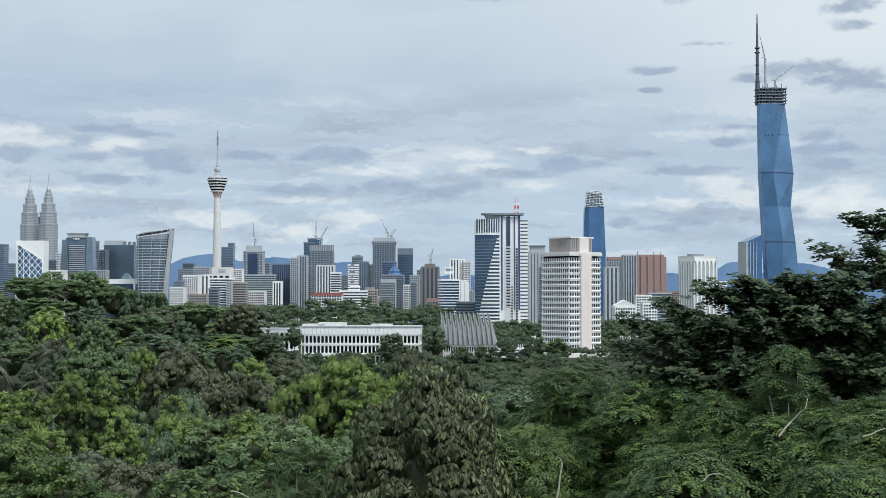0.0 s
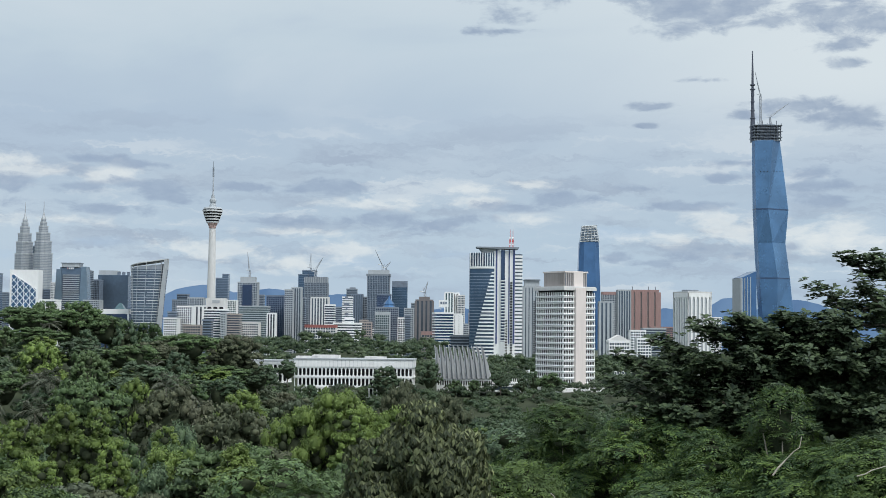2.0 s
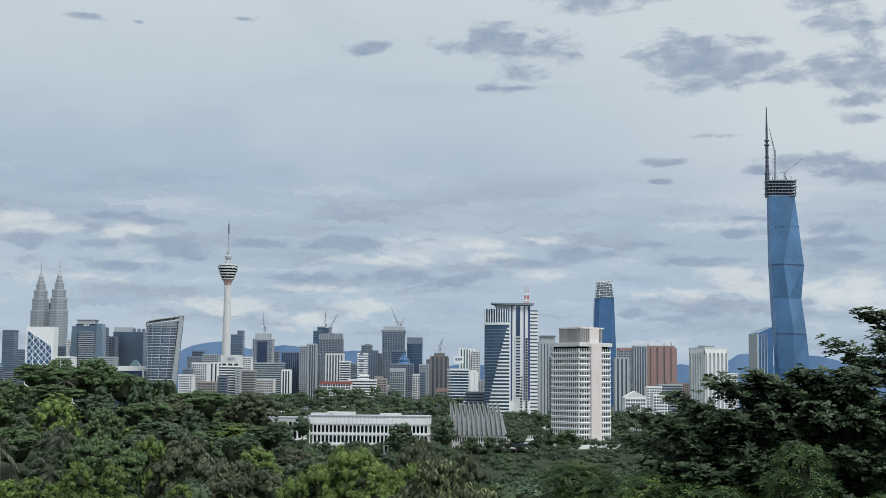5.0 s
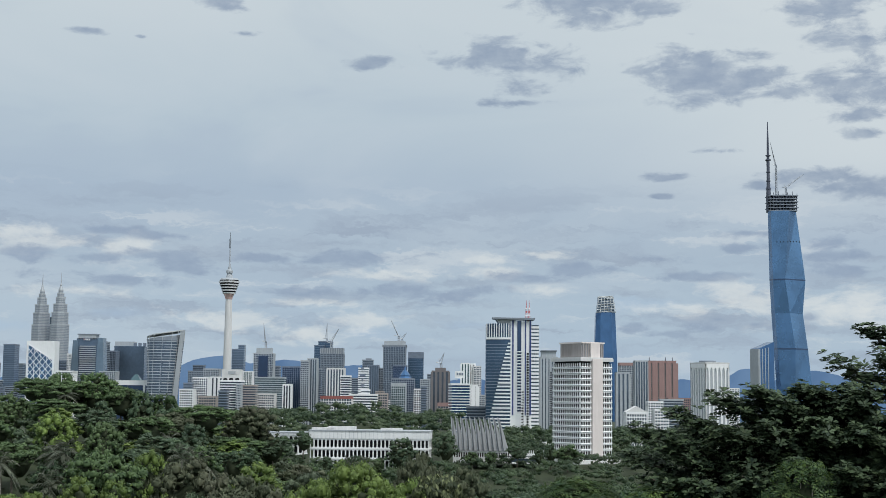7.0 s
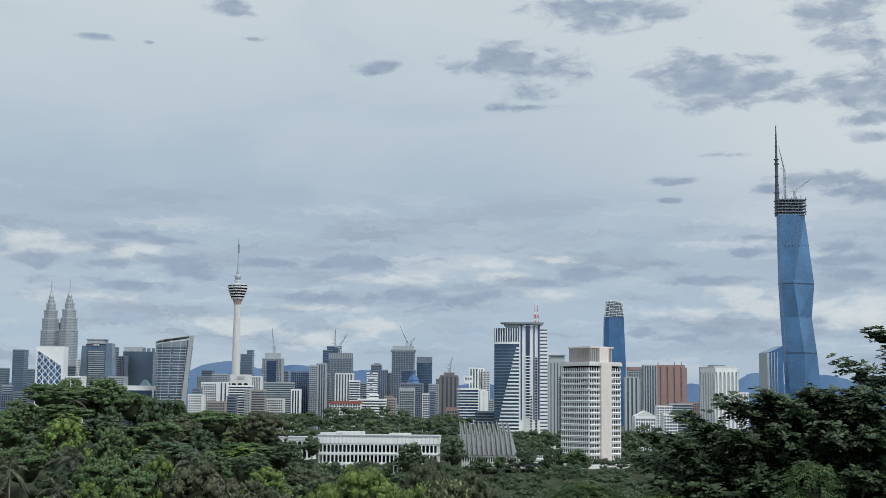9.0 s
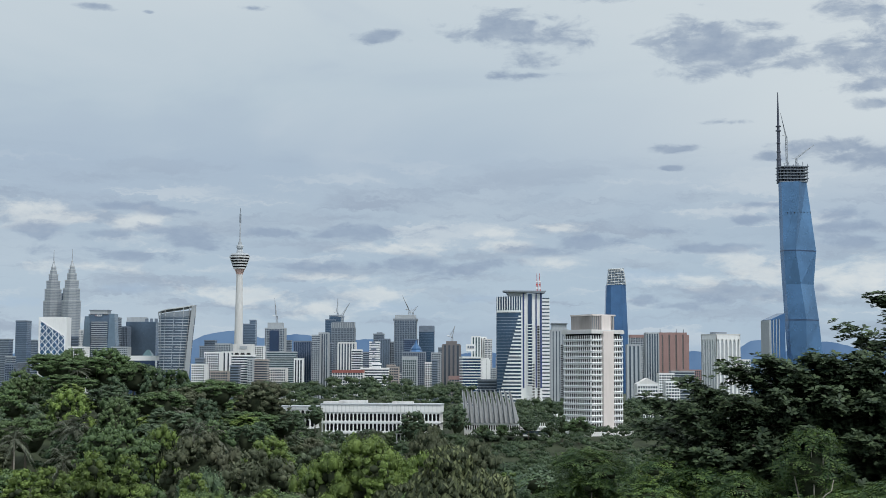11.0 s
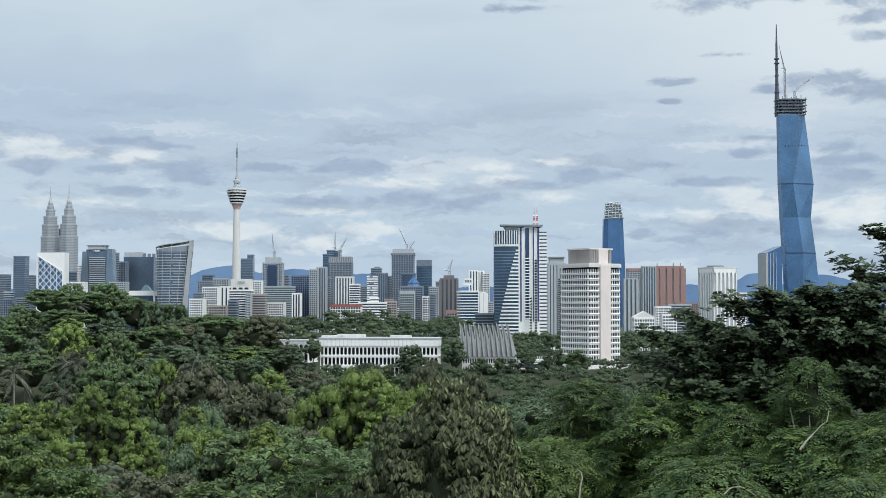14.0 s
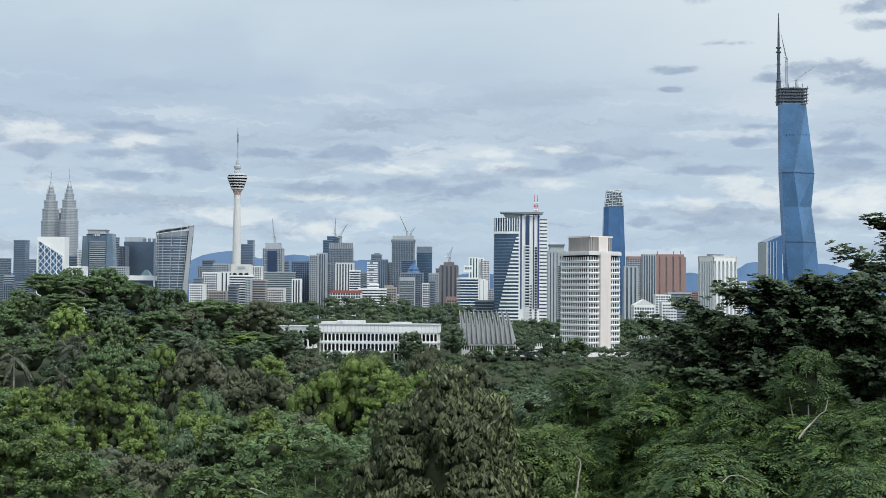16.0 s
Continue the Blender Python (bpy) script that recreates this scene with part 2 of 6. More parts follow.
ROOFRED = surface("red_roof", (0.27, 0.085, 0.075), 0.7, vary=0.2)
SILVER = surface("silver_panels", (0.27, 0.30, 0.33), 0.45, 0.3, vary=0.1)
PRECAST = surface("stained_precast", (0.34, 0.315, 0.305), 0.75, vary=0.12, streak=0.6)
STEEL = surface("steel", (0.42, 0.44, 0.47), 0.35, 0.55, vary=0.1)
PALESTEEL = surface("pale_steel", (0.50, 0.52, 0.53), 0.4, 0.35, vary=0.1)
DARKSTEEL = surface("dark_steel", (0.07, 0.08, 0.11), 0.5, 0.3, vary=0.2)
REDPAINT = surface("red_paint", (0.5, 0.06, 0.05), 0.5, vary=0.1)
PINK = surface("pink_concrete", (0.55, 0.38, 0.35), 0.7, vary=0.08)
BLUEPAINT = surface("deep_blue_panel", (0.025, 0.05, 0.17), 0.4, vary=0.15)
ROOFGREY = surface("folded_roof_concrete", (0.20, 0.21, 0.22), 0.8, vary=0.14, streak=0.6)
# near-black colour stands for the shade behind openings; also used for dark panes
VOID = surface("painted_dark_interior", (0.018, 0.019, 0.022), 0.8, vary=0.3, spec=0.1)
G_BLUE = glazing("blue_glass", (0.06, 0.14, 0.28), 0.10, 0.55, odd=0.15)
G_SKY = glazing("sky_blue_glass", (0.085, 0.18, 0.32), 0.16, 0.6, (4, 4, 4.5), 0.1)
# navy and dark glass are lightened to put distance haze into the tint
G_NAVY = glazing("hazed_navy_glass", (0.048, 0.08, 0.15), 0.12, 0.5)
G_GREY = glazing("grey_glass", (0.12, 0.16, 0.21), 0.15, 0.5)
G_DARK = glazing("hazed_dark_glass", (0.08, 0.105, 0.14), 0.12, 0.45)
G_PALE = glazing("pale_blue_glass", (0.17, 0.235, 0.30), 0.15, 0.5)
G_STRIPE = glazing("slate_blue_glass", (0.062, 0.115, 0.185), 0.12, 0.5)
G_SLATE = glazing("blue_grey_glass", (0.11, 0.155, 0.215), 0.14, 0.5)
G_TEAL = glazing("teal_glass", (0.09, 0.16, 0.18), 0.15, 0.5)
BARK = surface("bark", (0.13, 0.11, 0.09), 0.9, vary=0.35, scale=1.5, bump=0.02)
PALEBARK = surface("pale_bark", (0.34, 0.31, 0.27), 0.85, vary=0.25, scale=1.5, bump=0.02)
# dark colour that stands for the shade inside the crowns
CROWN_SHADE = surface("crown_shade", (0.040, 0.050, 0.030), 0.95, vary=0.4, scale=0.8, spec=0.05)
SOIL = surface("forest_floor", (0.03, 0.042, 0.018), 0.95, vary=0.4, scale=0.05)
L_MID = leafage("leaf_mid_green", (0.050, 0.090, 0.042), (0.150, 0.230, 0.090), 0.5, 0.16)
L_DARK = leafage("leaf_dark_green", (0.042, 0.074, 0.046), (0.122, 0.182, 0.098), 0.55, 0.12)
L_ALMOND = leafage("leaf_glossy_dark", (0.024, 0.042, 0.025), (0.090, 0.130, 0.062), 0.4, 0.10, 0.3, 1.0, 0.9)
L_LIME = leafage("leaf_yellow_green", (0.074, 0.120, 0.036), (0.215, 0.305, 0.080), 0.5, 0.18)
L_FEATHER = leafage("leaf_feathery", (0.030, 0.064, 0.028), (0.155, 0.235, 0.058), 0.4, 0.15, 0.45, 0.9, 1.1, 0.3)
L_OLIVE = leafage("leaf_olive", (0.058, 0.080, 0.052), (0.140, 0.178, 0.112), 0.5, 0.15)
L_DROOP = leafage("leaf_drooping", (0.030, 0.044, 0.022), (0.23, 0.265, 0.125), 0.45, 0.12, 0.4, 0.95, 1.2, 0.6)
L_DRY = leafage("leaf_dry_olive", (0.060, 0.078, 0.046), (0.130, 0.145, 0.088), 0.4, 0.1)
L_PALM = leafage("leaf_palm", (0.06, 0.075, 0.055), (0.19, 0.21, 0.15), 0.6, 0.15)
L_SHOOT = leafage("leaf_lime_shoots", (0.040, 0.076, 0.032), (0.19, 0.27, 0.07), 0.45, 0.16, 0.45, 1.05)
# blue added to this leaf colour stands for haze over the far trees
L_FAR = leafage("leaf_woods_hazed", (0.038, 0.066, 0.040), (0.120, 0.168, 0.080), 0.5, 0.16, 0.35, 1.1)


# ---------------------------------------------------------------- mesh helpers
def mesh_from(name, verts, faces):
    me = bpy.data.meshes.new(name)
    me.from_pydata([tuple(v) for v in verts], [], faces)
    me.update()
    return me


BOXES = {}


def box_mesh(sx, sy, sz, name="box"):
    """A box standing on its origin; alike boxes share one mesh."""
    key = (round(sx, 2), round(sy, 2), round(sz, 2), name)
    if key not in BOXES:
        x, y = sx / 2, sy / 2
        v = [(-x, -y, 0), (x, -y, 0), (x, y, 0), (-x, y, 0), (-x, -y, sz), (x, -y, sz), (x, y, sz), (-x, y, sz)]
        BOXES[key] = mesh_from(name, v, [(3, 2, 1, 0), (4, 5, 6, 7), (0, 1, 5, 4), (1, 2, 6, 5), (2, 3, 7, 6), (3, 0, 4, 7)])
    return BOXES[key]


def merged(name, pieces):
    """One mesh out of (mesh, matrix) pairs."""
    verts, faces = [], []
    for me, m in pieces:
        o = len(verts)
        verts += [m @ v.co for v in me.vertices]
        faces += [[i + o for i in p.vertices] for p in me.polygons]
    return mesh_from(name, verts, faces)


def part(name, me, mat, parent, at=(0, 0, 0), rz=0.0, label="", rx=0.0, ry=0.0):
    """One mesh object under a thing or a part. A bmesh is turned into a mesh first."""
    if isinstance(me, bmesh.types.BMesh):
        data = bpy.data.meshes.new(name)
        me.to_mesh(data)
        me.free()
        me = data
    if not me.materials:
        me.materials.append(mat)
    elif me.materials[0] != mat:
        me = me.copy()
        me.materials[0] = mat
    ob = new(name, me)
    ob.parent = parent
    ob.matrix_basis = pose(*at, rx, ry, rz)
    if label:
        ob["label"] = label
    return ob


def thing(name, x, y, z, rz=0.0, label="", category="", group="", kind=""):
    ob = new(name)
    ob.matrix_basis = pose(x, y, z, 0, 0, rz)
    return tagged(ob, label, category, group, kind)


def lathe(name, profile, n=32, lobes=None):
    """A body of revolution from (radius, height); lobes(angle) scales the radius."""
    verts, faces = [], []
    for r, z in profile:
        for i in range(n):
            a = 2 * math.pi * i / n
            s = r * (lobes(a) if lobes else 1)
            verts.append((s * math.cos(a), s * math.sin(a), z))
    for j in range(len(profile) - 1):
        for i in range(n):
            a, b = j * n + i, j * n + (i + 1) % n
            faces.append((a, b, b + n, a + n))
    faces.append(tuple(range(n))[::-1])
    faces.append(tuple(range((len(profile) - 1) * n, len(profile) * n)))
    return mesh_from(name, verts, faces)


def loft(name, rings):
    """Skin over rings of equally many points; closed at both ends."""
    n = len(rings[0])
    verts = [p for r in rings for p in r]
    faces = []
    for j in range(len(rings) - 1):
        for i in range(n):
            a, b = j * n + i, j * n + (i + 1) % n
            faces.append((a, b, b + n, a + n))
    faces += [tuple(range(n))[::-1], tuple(range((len(rings) - 1) * n, len(rings) * n))]
    return mesh_from(name, verts, faces)


def rod(a, b, r0, r1, n=6):
    """(mesh, matrix) of a tapered rod from a to b."""
    a, b = Vector(a), Vector(b)
    l = (b - a).length
    me = lathe("rod", [(r0, 0), (r1, l)], n)
    return me, Matrix.Translation(a) @ (b - a).to_track_quat("Z", "Y").to_matrix().to_4x4()


# ---------------------------------------------------------------- ground
LEVELS = [(-400, 66), (-20, 66), (8, 64), (30, 52), (60, 46), (100, 43), (300, 32), (600, 17), (760, 13), (862, 21), (880, 27), (1000, 31), (1150, 44), (1300, 42), (1600, 14), (2000, 0), (6000, 0)]


def ground_z(x, y):
    for (a, za), (b, zb) in zip(LEVELS, LEVELS[1:]):
        if a <= y <= b:
            f = (y - a) / (b - a)
            z = za + (zb - za) * f * f * (3 - 2 * f)
            break
    else:
        z = 0
    if 950 < y < 1600:
        z -= 13 * math.sin(math.pi * (y - 950) / 650) / (1 + math.exp(-(x - 18) / 8))
    z += 8.0 * math.exp(-((x + 87) / 55) ** 2 - ((y - 1190) / 75) ** 2)
    ridge = math.exp(-((y - 400) / 105) ** 2)
    z += 26 * ridge / (1 + math.exp((x + 47) / 6))
    z += 9.0 * ridge * math.exp(-((x + 105) / 10) ** 2)
    z += 8 * math.exp(-((x - 25) / 18) ** 2 - ((y - 70) / 30) ** 2)
    return z


def make_ground():
    ys = [-400, -200, -80, -20, -8, 0, 8, 15, 22, 30, 40, 50, 60, 75, 90, 110, 140, 170, 200, 230, 260, 300, 340, 380, 420, 460, 500, 560, 620, 700, 760, 800, 860, 930, 1000, 1080, 1150, 1230, 1300, 1450, 1600, 1800, 2000, 2600, 3400, 4200, 4990]
    xs = [-4000, -2000, -1200, -700, -400, -280] + list(range(-220, 221, 20)) + [280, 400, 700, 1200, 2000, 4000]
    verts = [(x, y, ground_z(x, y)) for y in ys for x in xs]
    n = len(xs)
    faces = [(j * n + i, j * n + i + 1, (j + 1) * n + i + 1, (j + 1) * n + i) for j in range(len(ys) - 1) for i in range(n - 1)]
    ob = new("ground", mesh_from("ground", verts, faces))
    ob.data.materials.append(SOIL)
    tagged(ob, "dark forest floor running down into the valley", "ground", kind="structure")


make_ground()


def make_mountains():
    """Blue ridge far behind the town; its haze and daylight are put into a glowing colour."""
    mat = bpy.data.materials.new("far_ridge_glow")
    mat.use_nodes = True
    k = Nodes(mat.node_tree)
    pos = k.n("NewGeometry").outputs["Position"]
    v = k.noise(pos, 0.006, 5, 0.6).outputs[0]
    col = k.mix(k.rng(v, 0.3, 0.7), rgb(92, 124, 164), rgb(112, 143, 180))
    # the ridge glows by itself in a haze-blue colour
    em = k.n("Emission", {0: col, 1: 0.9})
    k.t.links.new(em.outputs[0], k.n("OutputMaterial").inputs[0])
    rng = random.Random(4)
    humps = [(-820.8, 215, 211.1), (-595.5, 260, 201.3), (-360.5, 260, 185.6), (70.5, 260, 140.5), (795.4, 130, 144.4),
             (1010.9, 100, 183.6), (1245.9, 190, 179.7), (1481.0, 200, 171.9), (-1242.0, 200, 132.7), (-1535.9, 200, 132.7)]
    verts, faces = [], []
    xs = np.linspace(-1900, 1900, 400)
    for i, x in enumerate(xs):
        top = max(60 + 30 * noise.noise((x * 0.004, 0, 0)), max(z * math.exp(-((x - c) / w / 1.5) ** 2) for c, w, z in humps))
        top += 6 * noise.noise((x * 0.012, 3, 0)) + 2 * noise.noise((x * 0.05, 7, 0))
        verts += [(x, 4900, -5), (x, 4900 + 0.05 * top, top * 0.6), (x, 4900 + 0.15 * top, top), (x, 4960, -5)]
    for i in range(len(xs) - 1):
        a = 4 * i
        faces += [(a, a + 4, a + 5, a + 1), (a + 1, a + 5, a + 6, a + 2), (a + 2, a + 6, a + 7, a + 3)]
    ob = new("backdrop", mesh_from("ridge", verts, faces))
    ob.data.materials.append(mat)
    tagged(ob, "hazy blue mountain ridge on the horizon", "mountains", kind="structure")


make_mountains()


# ---------------------------------------------------------------- town: helpers
def block(name, label, x, y, w, top, depth, wall, glass, floors=0, band=0.45, piers=0, pier_w=1.2, yaw=0.0, out=0.5, parapet=2.5, plant=0.0, base=None, category="building", roof=None, group=""):
    """A tower or low block: glazed body, a slab edge at each floor, piers up the faces, parapet and plant room."""
    z0 = ground_z(x, y) - 1 if base is None else base
    x *= 1 + depth / 2 / y          # shifted sideways to stay on the camera's sight line
    h = top - z0
    ob = thing(name, x, y + depth / 2, z0, yaw, label, category, group)
    body_h = h - parapet
    part("body", box_mesh(w, depth, body_h, "body"), glass if floors or piers else wall, ob)
    if floors:
        n = max(2, round(body_h / (3.7 if body_h > 40 else 3.3)))
        fh = body_h / n
        slab = box_mesh(w + 2 * out, depth + 2 * out, fh * band * 0.82, "floor_band")
        tagged(part("floor_edging", merged("floor_edging", [(slab, pose(0, 0, i * fh)) for i in range(n)]), wall, ob), kind="stuff")
    if piers:
        if floors:
            piers, pier_w = max(piers, round(w / 3.3)), min(pier_w, 0.8)
        post = box_mesh(pier_w, 2 * out + 0.6, body_h, "pier")
        ribs = [(post, pose(-w / 2 + w * i / piers, -depth / 2, 0)) for i in range(piers + 1)]
        n = max(1, round(piers * depth / w))
        ribs += [(post, pose(q * w / 2, -depth / 2 + depth * i / n, 0, 0, 0, 90)) for q in (-1, 1) for i in range(1, n + 1)]
        tagged(part("facade_ribbing", merged("facade_ribbing", ribs), wall, ob), kind="stuff")
    part("parapet", box_mesh(w + 2 * out + 0.6, depth + 2 * out + 0.6, parapet, "parapet"), roof or wall, ob, (0, 0, body_h))
    if plant:
        part("plant_room", box_mesh(w * 0.55, depth * 0.5, plant, "plant_room"), GREY, ob, (w * 0.06, 0, h))
    return ob


def crane(x, y, z, mast, jib, tilt, yaw, label="pale steel tower crane with a raised jib on a roof"):
    """A luffing crane: lattice mast, cab, jib and counter-jib."""
    ob = thing("tower_crane", x, y, z, yaw, label, "crane", "cranes on the roofs")
    r, bits = 1.7, []
    for sx, sy in ((-r, -r), (r, -r), (r, r), (-r, r)):
        bits.append(rod((sx, sy, 0), (sx, sy, mast), 0.55, 0.55, 4))
    n = max(2, int(mast / 5))
    for i in range(n):
        a, b = mast * i / n, mast * (i + 1) / n
        s = 1 if i % 2 else -1
        bits.append(rod((-s * r, -r, a), (s * r, -r, b), 0.4, 0.4, 4))
        bits.append(rod((-s * r, r, a), (s * r, r, b), 0.4, 0.4, 4))
    part("mast", merged("mast", bits), STEEL, ob)
    part("cab", box_mesh(3.4, 3.4, 2.6, "cab"), GREY, ob, (0, 0, mast))
    c, s = math.cos(radians(tilt)), math.sin(radians(tilt))
    tip = (jib * c, 0, mast + 2 + jib * s)
    bits = [rod((0, -1, mast + 2), tip, 0.8, 0.5, 4), rod((0, 1, mast + 2), tip, 0.8, 0.5, 4), rod((-3 * s, 0, mast + 5), tip, 0.5, 0.4, 4)]
    part("jib", merged("jib", bits), STEEL, ob)
    part("counter_jib", merged("counter_jib", [rod((0, 0, mast + 2), (-9, 0, mast + 4), 0.8, 0.8, 4), rod((-2, 0, mast + 3), (-4, 0, mast + 11), 0.3, 0.3, 4)]), PALESTEEL, ob)
    return ob


# ---------------------------------------------------------------- landmark towers
def twin_tower(x, y, label):
    """A stepped, lobed tower of steel and glass with a ringed pinnacle."""
    ob = thing("twin_tower", x, y, 0, 0, label, "skyscraper", "pair of stepped towers")
    lobes = lambda a: 1 + 0.05 * math.cos(8 * a)
    tiers = [(0, 292.3, 29.7), (292.3, 330.1, 26.2), (330.1, 357.0, 21.5), (357.0, 378.6, 14.9), (378.6, 391.2, 10.8), (391.2, 402.0, 7.7)]
    for a, b, r in tiers:
        part("shaft", lathe("shaft", [(r * 0.96, a), (r * 0.96, b)], 32, lobes), SILVER, ob)
        n = max(1, round((b - a) / 5))
        fh = (b - a) / n
        ring = lathe("floor_ring", [(r * 0.985, 0), (r * 0.985, fh * 0.6)], 32, lobes)
        for i in range(n):
            part("floor_ring", ring, STEEL, ob, (0, 0, a + i * fh))
        part("ledge", lathe("ledge", [(r * 1.03, 0), (r * 1.03, 2.5)], 32, lobes), PALESTEEL, ob, (0, 0, b - 2.5))
    t = 402.0
    part("pinnacle", lathe("pinnacle", [(6.5, t), (3.2, t + 12), (1.6, t + 20), (1.3, t + 36), (0.6, 456.0)], 12), STEEL, ob, label="tapering steel mast")
    part("ring_ball", lathe("ring_ball", [(0.5, 0), (3, 1.5), (3.6, 3.5), (3, 5.5), (0.5, 7)], 12), STEEL, ob, (0, 0, t + 11))


twin_tower(-1311.1, 4480, "silver steel and glass stepped tower with a thin mast")
twin_tower(-1240.9, 4440, "silver steel and glass stepped tower with a thin mast")
bustle = thing("annex_tower", -1288.5, 4560, 0, 0, "grey round annex tower between two stepped towers", "skyscraper")
part("body", lathe("body", [(18, 0), (18, 321.5)], 24), G_DARK, bustle)
ring18 = lathe("floor_ring", [(18.4, 0), (18.4, 4.5)], 24)
for i in range(30):
    part("floor_ring", ring18, GREY, bustle, (0, 0, i * 9.0))


def comms_tower(x, y):
    """A white concrete shaft with a banded pod and a lattice aerial."""
    s = lambda px: px * y / 2500.0
    ob = thing("telecom_tower", x, y, 0, 0, "white concrete telecommunications tower with a banded pod", "tower")
    part("shaft", lathe("shaft", [(s(8.6), 0), (s(7.6), 142.8), (s(5.6), 311.1)], 24), OFFWHITE, ob)
    part("neck", lathe("neck", [(s(5.8), 311.1), (s(7.2), 318.1), (s(10), 326.5)], 24), PINK, ob, label="pink flared neck")
    z0, z1 = 325.1, 358.9
    part("pod_core", lathe("pod_core", [(s(10.4), z0), (s(17.6), z1 - 3), (s(16), z1)], 32), VOID, ob)
    for i, (r, f, t) in enumerate([(11.0, 0.0, 0.09), (12.9, 0.2, 0.09), (14.6, 0.40, 0.09), (16.3, 0.60, 0.09), (17.8, 0.80, 0.12)]):
        part("pod_band", lathe("pod_band", [(s(r), 0), (s(r + 0.6), (z1 - z0) * t)], 32), WHITE, ob, (0, 0, z0 + (z1 - z0) * f))
    part("upper_roof", lathe("upper_roof", [(s(17), 0), (s(15), 4), (s(6.2), 6), (s(5.6), 12)], 32), LIGHTGREY, ob, (0, 0, z1))
    part("aerial_deck", lathe("aerial_deck", [(s(4.6), 363.1), (s(4.6), 375.7), (s(6), 377.1), (s(6), 382.8), (s(3.4), 385.6), (s(3), 392.6)], 20), LIGHTGREY, ob)
    part("upper_rings", lathe("upper_rings", [(s(5.6), 0), (s(5.6), 3)], 20), WHITE, ob, (0, 0, 368.7))
    part("mast", lathe("mast", [(s(2.2), 389.8), (s(1.3), 403.9), (s(1.0), 440.5)], 10), STEEL, ob)
    part("aerial", lathe("aerial", [(s(1.6), 440.5), (s(1.6), 463.0), (s(0.7), 464.4), (s(0.4), 478.5)], 10), GREY, ob, label="grey broadcast aerial")


comms_tower(-559.7, 3500)


def faceted_skyscraper():
    """The tall blue glass tower, its facets twisting in and out, still under construction at the top."""
    D = 3250
    ob = thing("faceted_skyscraper", 776.1, D + 40, 0, 0, "very tall faceted blue glass skyscraper, top still under construction", "skyscraper")
    u = D / 2500.0
    # height, left edge, left fold, front fold, right edge (view offsets, scaled by u)
    levels = [(0, -20, -16, 8, 44), (111.6, -23.5, -20, 4.5, 39.5), (192.2, -26.5, -24, 6, 34), (274.3, -30, -27, -2, 26), (352.6, -32.5, -30, -10, 31.5), (513.5, -33.5, -31, 0, 17)]
    depth = [(40, 26), (38, 25), (35, 23), (31, 21), (33, 22), (26, 18)]
    rings = []
    for (z, l, lf, ff, r), (a, b) in zip(levels, depth):
        l, lf, ff, r = l * u, lf * u, ff * u, r * u
        rings.append([(lf, -a * 0.72, z), (ff, -a, z), (r, -b * 0.15, z), (r * 0.8, a * 0.7, z), (lf * 0.8, a * 0.8, z), (l, -b * 0.1, z)])
    tower = loft("curtain_wall", rings)
    part("curtain_wall", tower, G_SKY, ob, label="blue reflective curtain wall")
    for j in (2, 4):
        ring = [Vector(p) for p in rings[j]]
        lo = [(p.x * 1.006, p.y * 1.01, p.z - 1.5) for p in ring]
        hi = [(p.x * 1.006, p.y * 1.01, p.z + 1.5) for p in ring]
        part("plant_floor", loft("plant_floor", [lo, hi]), G_NAVY, ob)
    # open storeys at the top
    z, zt = 513.5, 548.9
    w, c = 50 * u, -8 * u
    n = 5
    for i in range(n + 1):
        part("bare_slab", box_mesh(w * (1.06 if i % 2 else 1.0), 40, 1.6, "bare_slab"), GREY, ob, (c, 0, z + (zt - z) * i / n))
    for i in range(9):
        part("column", box_mesh(1.8, 1.8, zt - z, "column"), DARKSTEEL, ob, (c - w / 2 + 2 + i * (w - 4) / 8, -17, z))
    part("core", box_mesh(w * 0.6, 22, zt - z + 4, "core"), DARKGREY, ob, (c, 2, z))
    for i in range(7):
        part("screen_post", box_mesh(1.2, 1.2, 9 + 3 * (i % 3), "screen_post"), DARKSTEEL, ob, (c - w / 2 - 1 + i * w / 6, -19, zt - 4))
    sx = -31.5 * u
    prof = [(6.0, z), (5.6, 555.4), (4.0, 581.7), (3.6, 615.8), (3.9, 628.9), (2.8, 647.3), (2.6, 673.0), (1.0, 727.6)]
    part("spire", lathe("spire", prof, 10), DARKSTEEL, ob, (sx, 0, 0), label="dark steel spire")
    for py, r in ((634.2, 6.5), (644.7, 6.2), (584.3, 5.2), (605.3, 4.8), (565.9, 6.4)):
        part("collar", lathe("collar", [(r * 0.7, 0), (r, 1), (r, 3), (r * 0.6, 4)], 10), DARKSTEEL, ob, (sx, 0, py))
    for i in range(8):
        part("vent", box_mesh(1.8, 1.0, 2.4, "vent"), VOID, ob, ((-24 + 6.3 * i) * u * 0.9, -30 + 1.6 * abs(i - 4), 438.9))
    side = thing("annex_tower", 699.8, 3215, 0, 18, "slender blue-grey glass tower beside a tall skyscraper", "skyscraper")
    part("body", loft("body", [[(-19, -18, 0), (19, -18, 0), (19, 18, 0), (-19, 18, 0)], [(-19, -18, 190.3), (19, -18, 205.7), (19, 18, 205.7), (-19, 18, 190.3)]]), G_BLUE, side)
    for i in range(4):
        part("fin", box_mesh(1.6, 1.6, 187.8 + 1.5 * i, "fin"), LIGHTGREY, side, (-19 + 7.4 * i, -18.4, 0))
    part("corner_pier", box_mesh(5, 37, 189.1, "corner_pier"), LIGHTGREY, side, (-19.4, 0, 0))


faceted_skyscraper()
crane(753.7, 3290, 547.6, 74, 56, 103, 0)
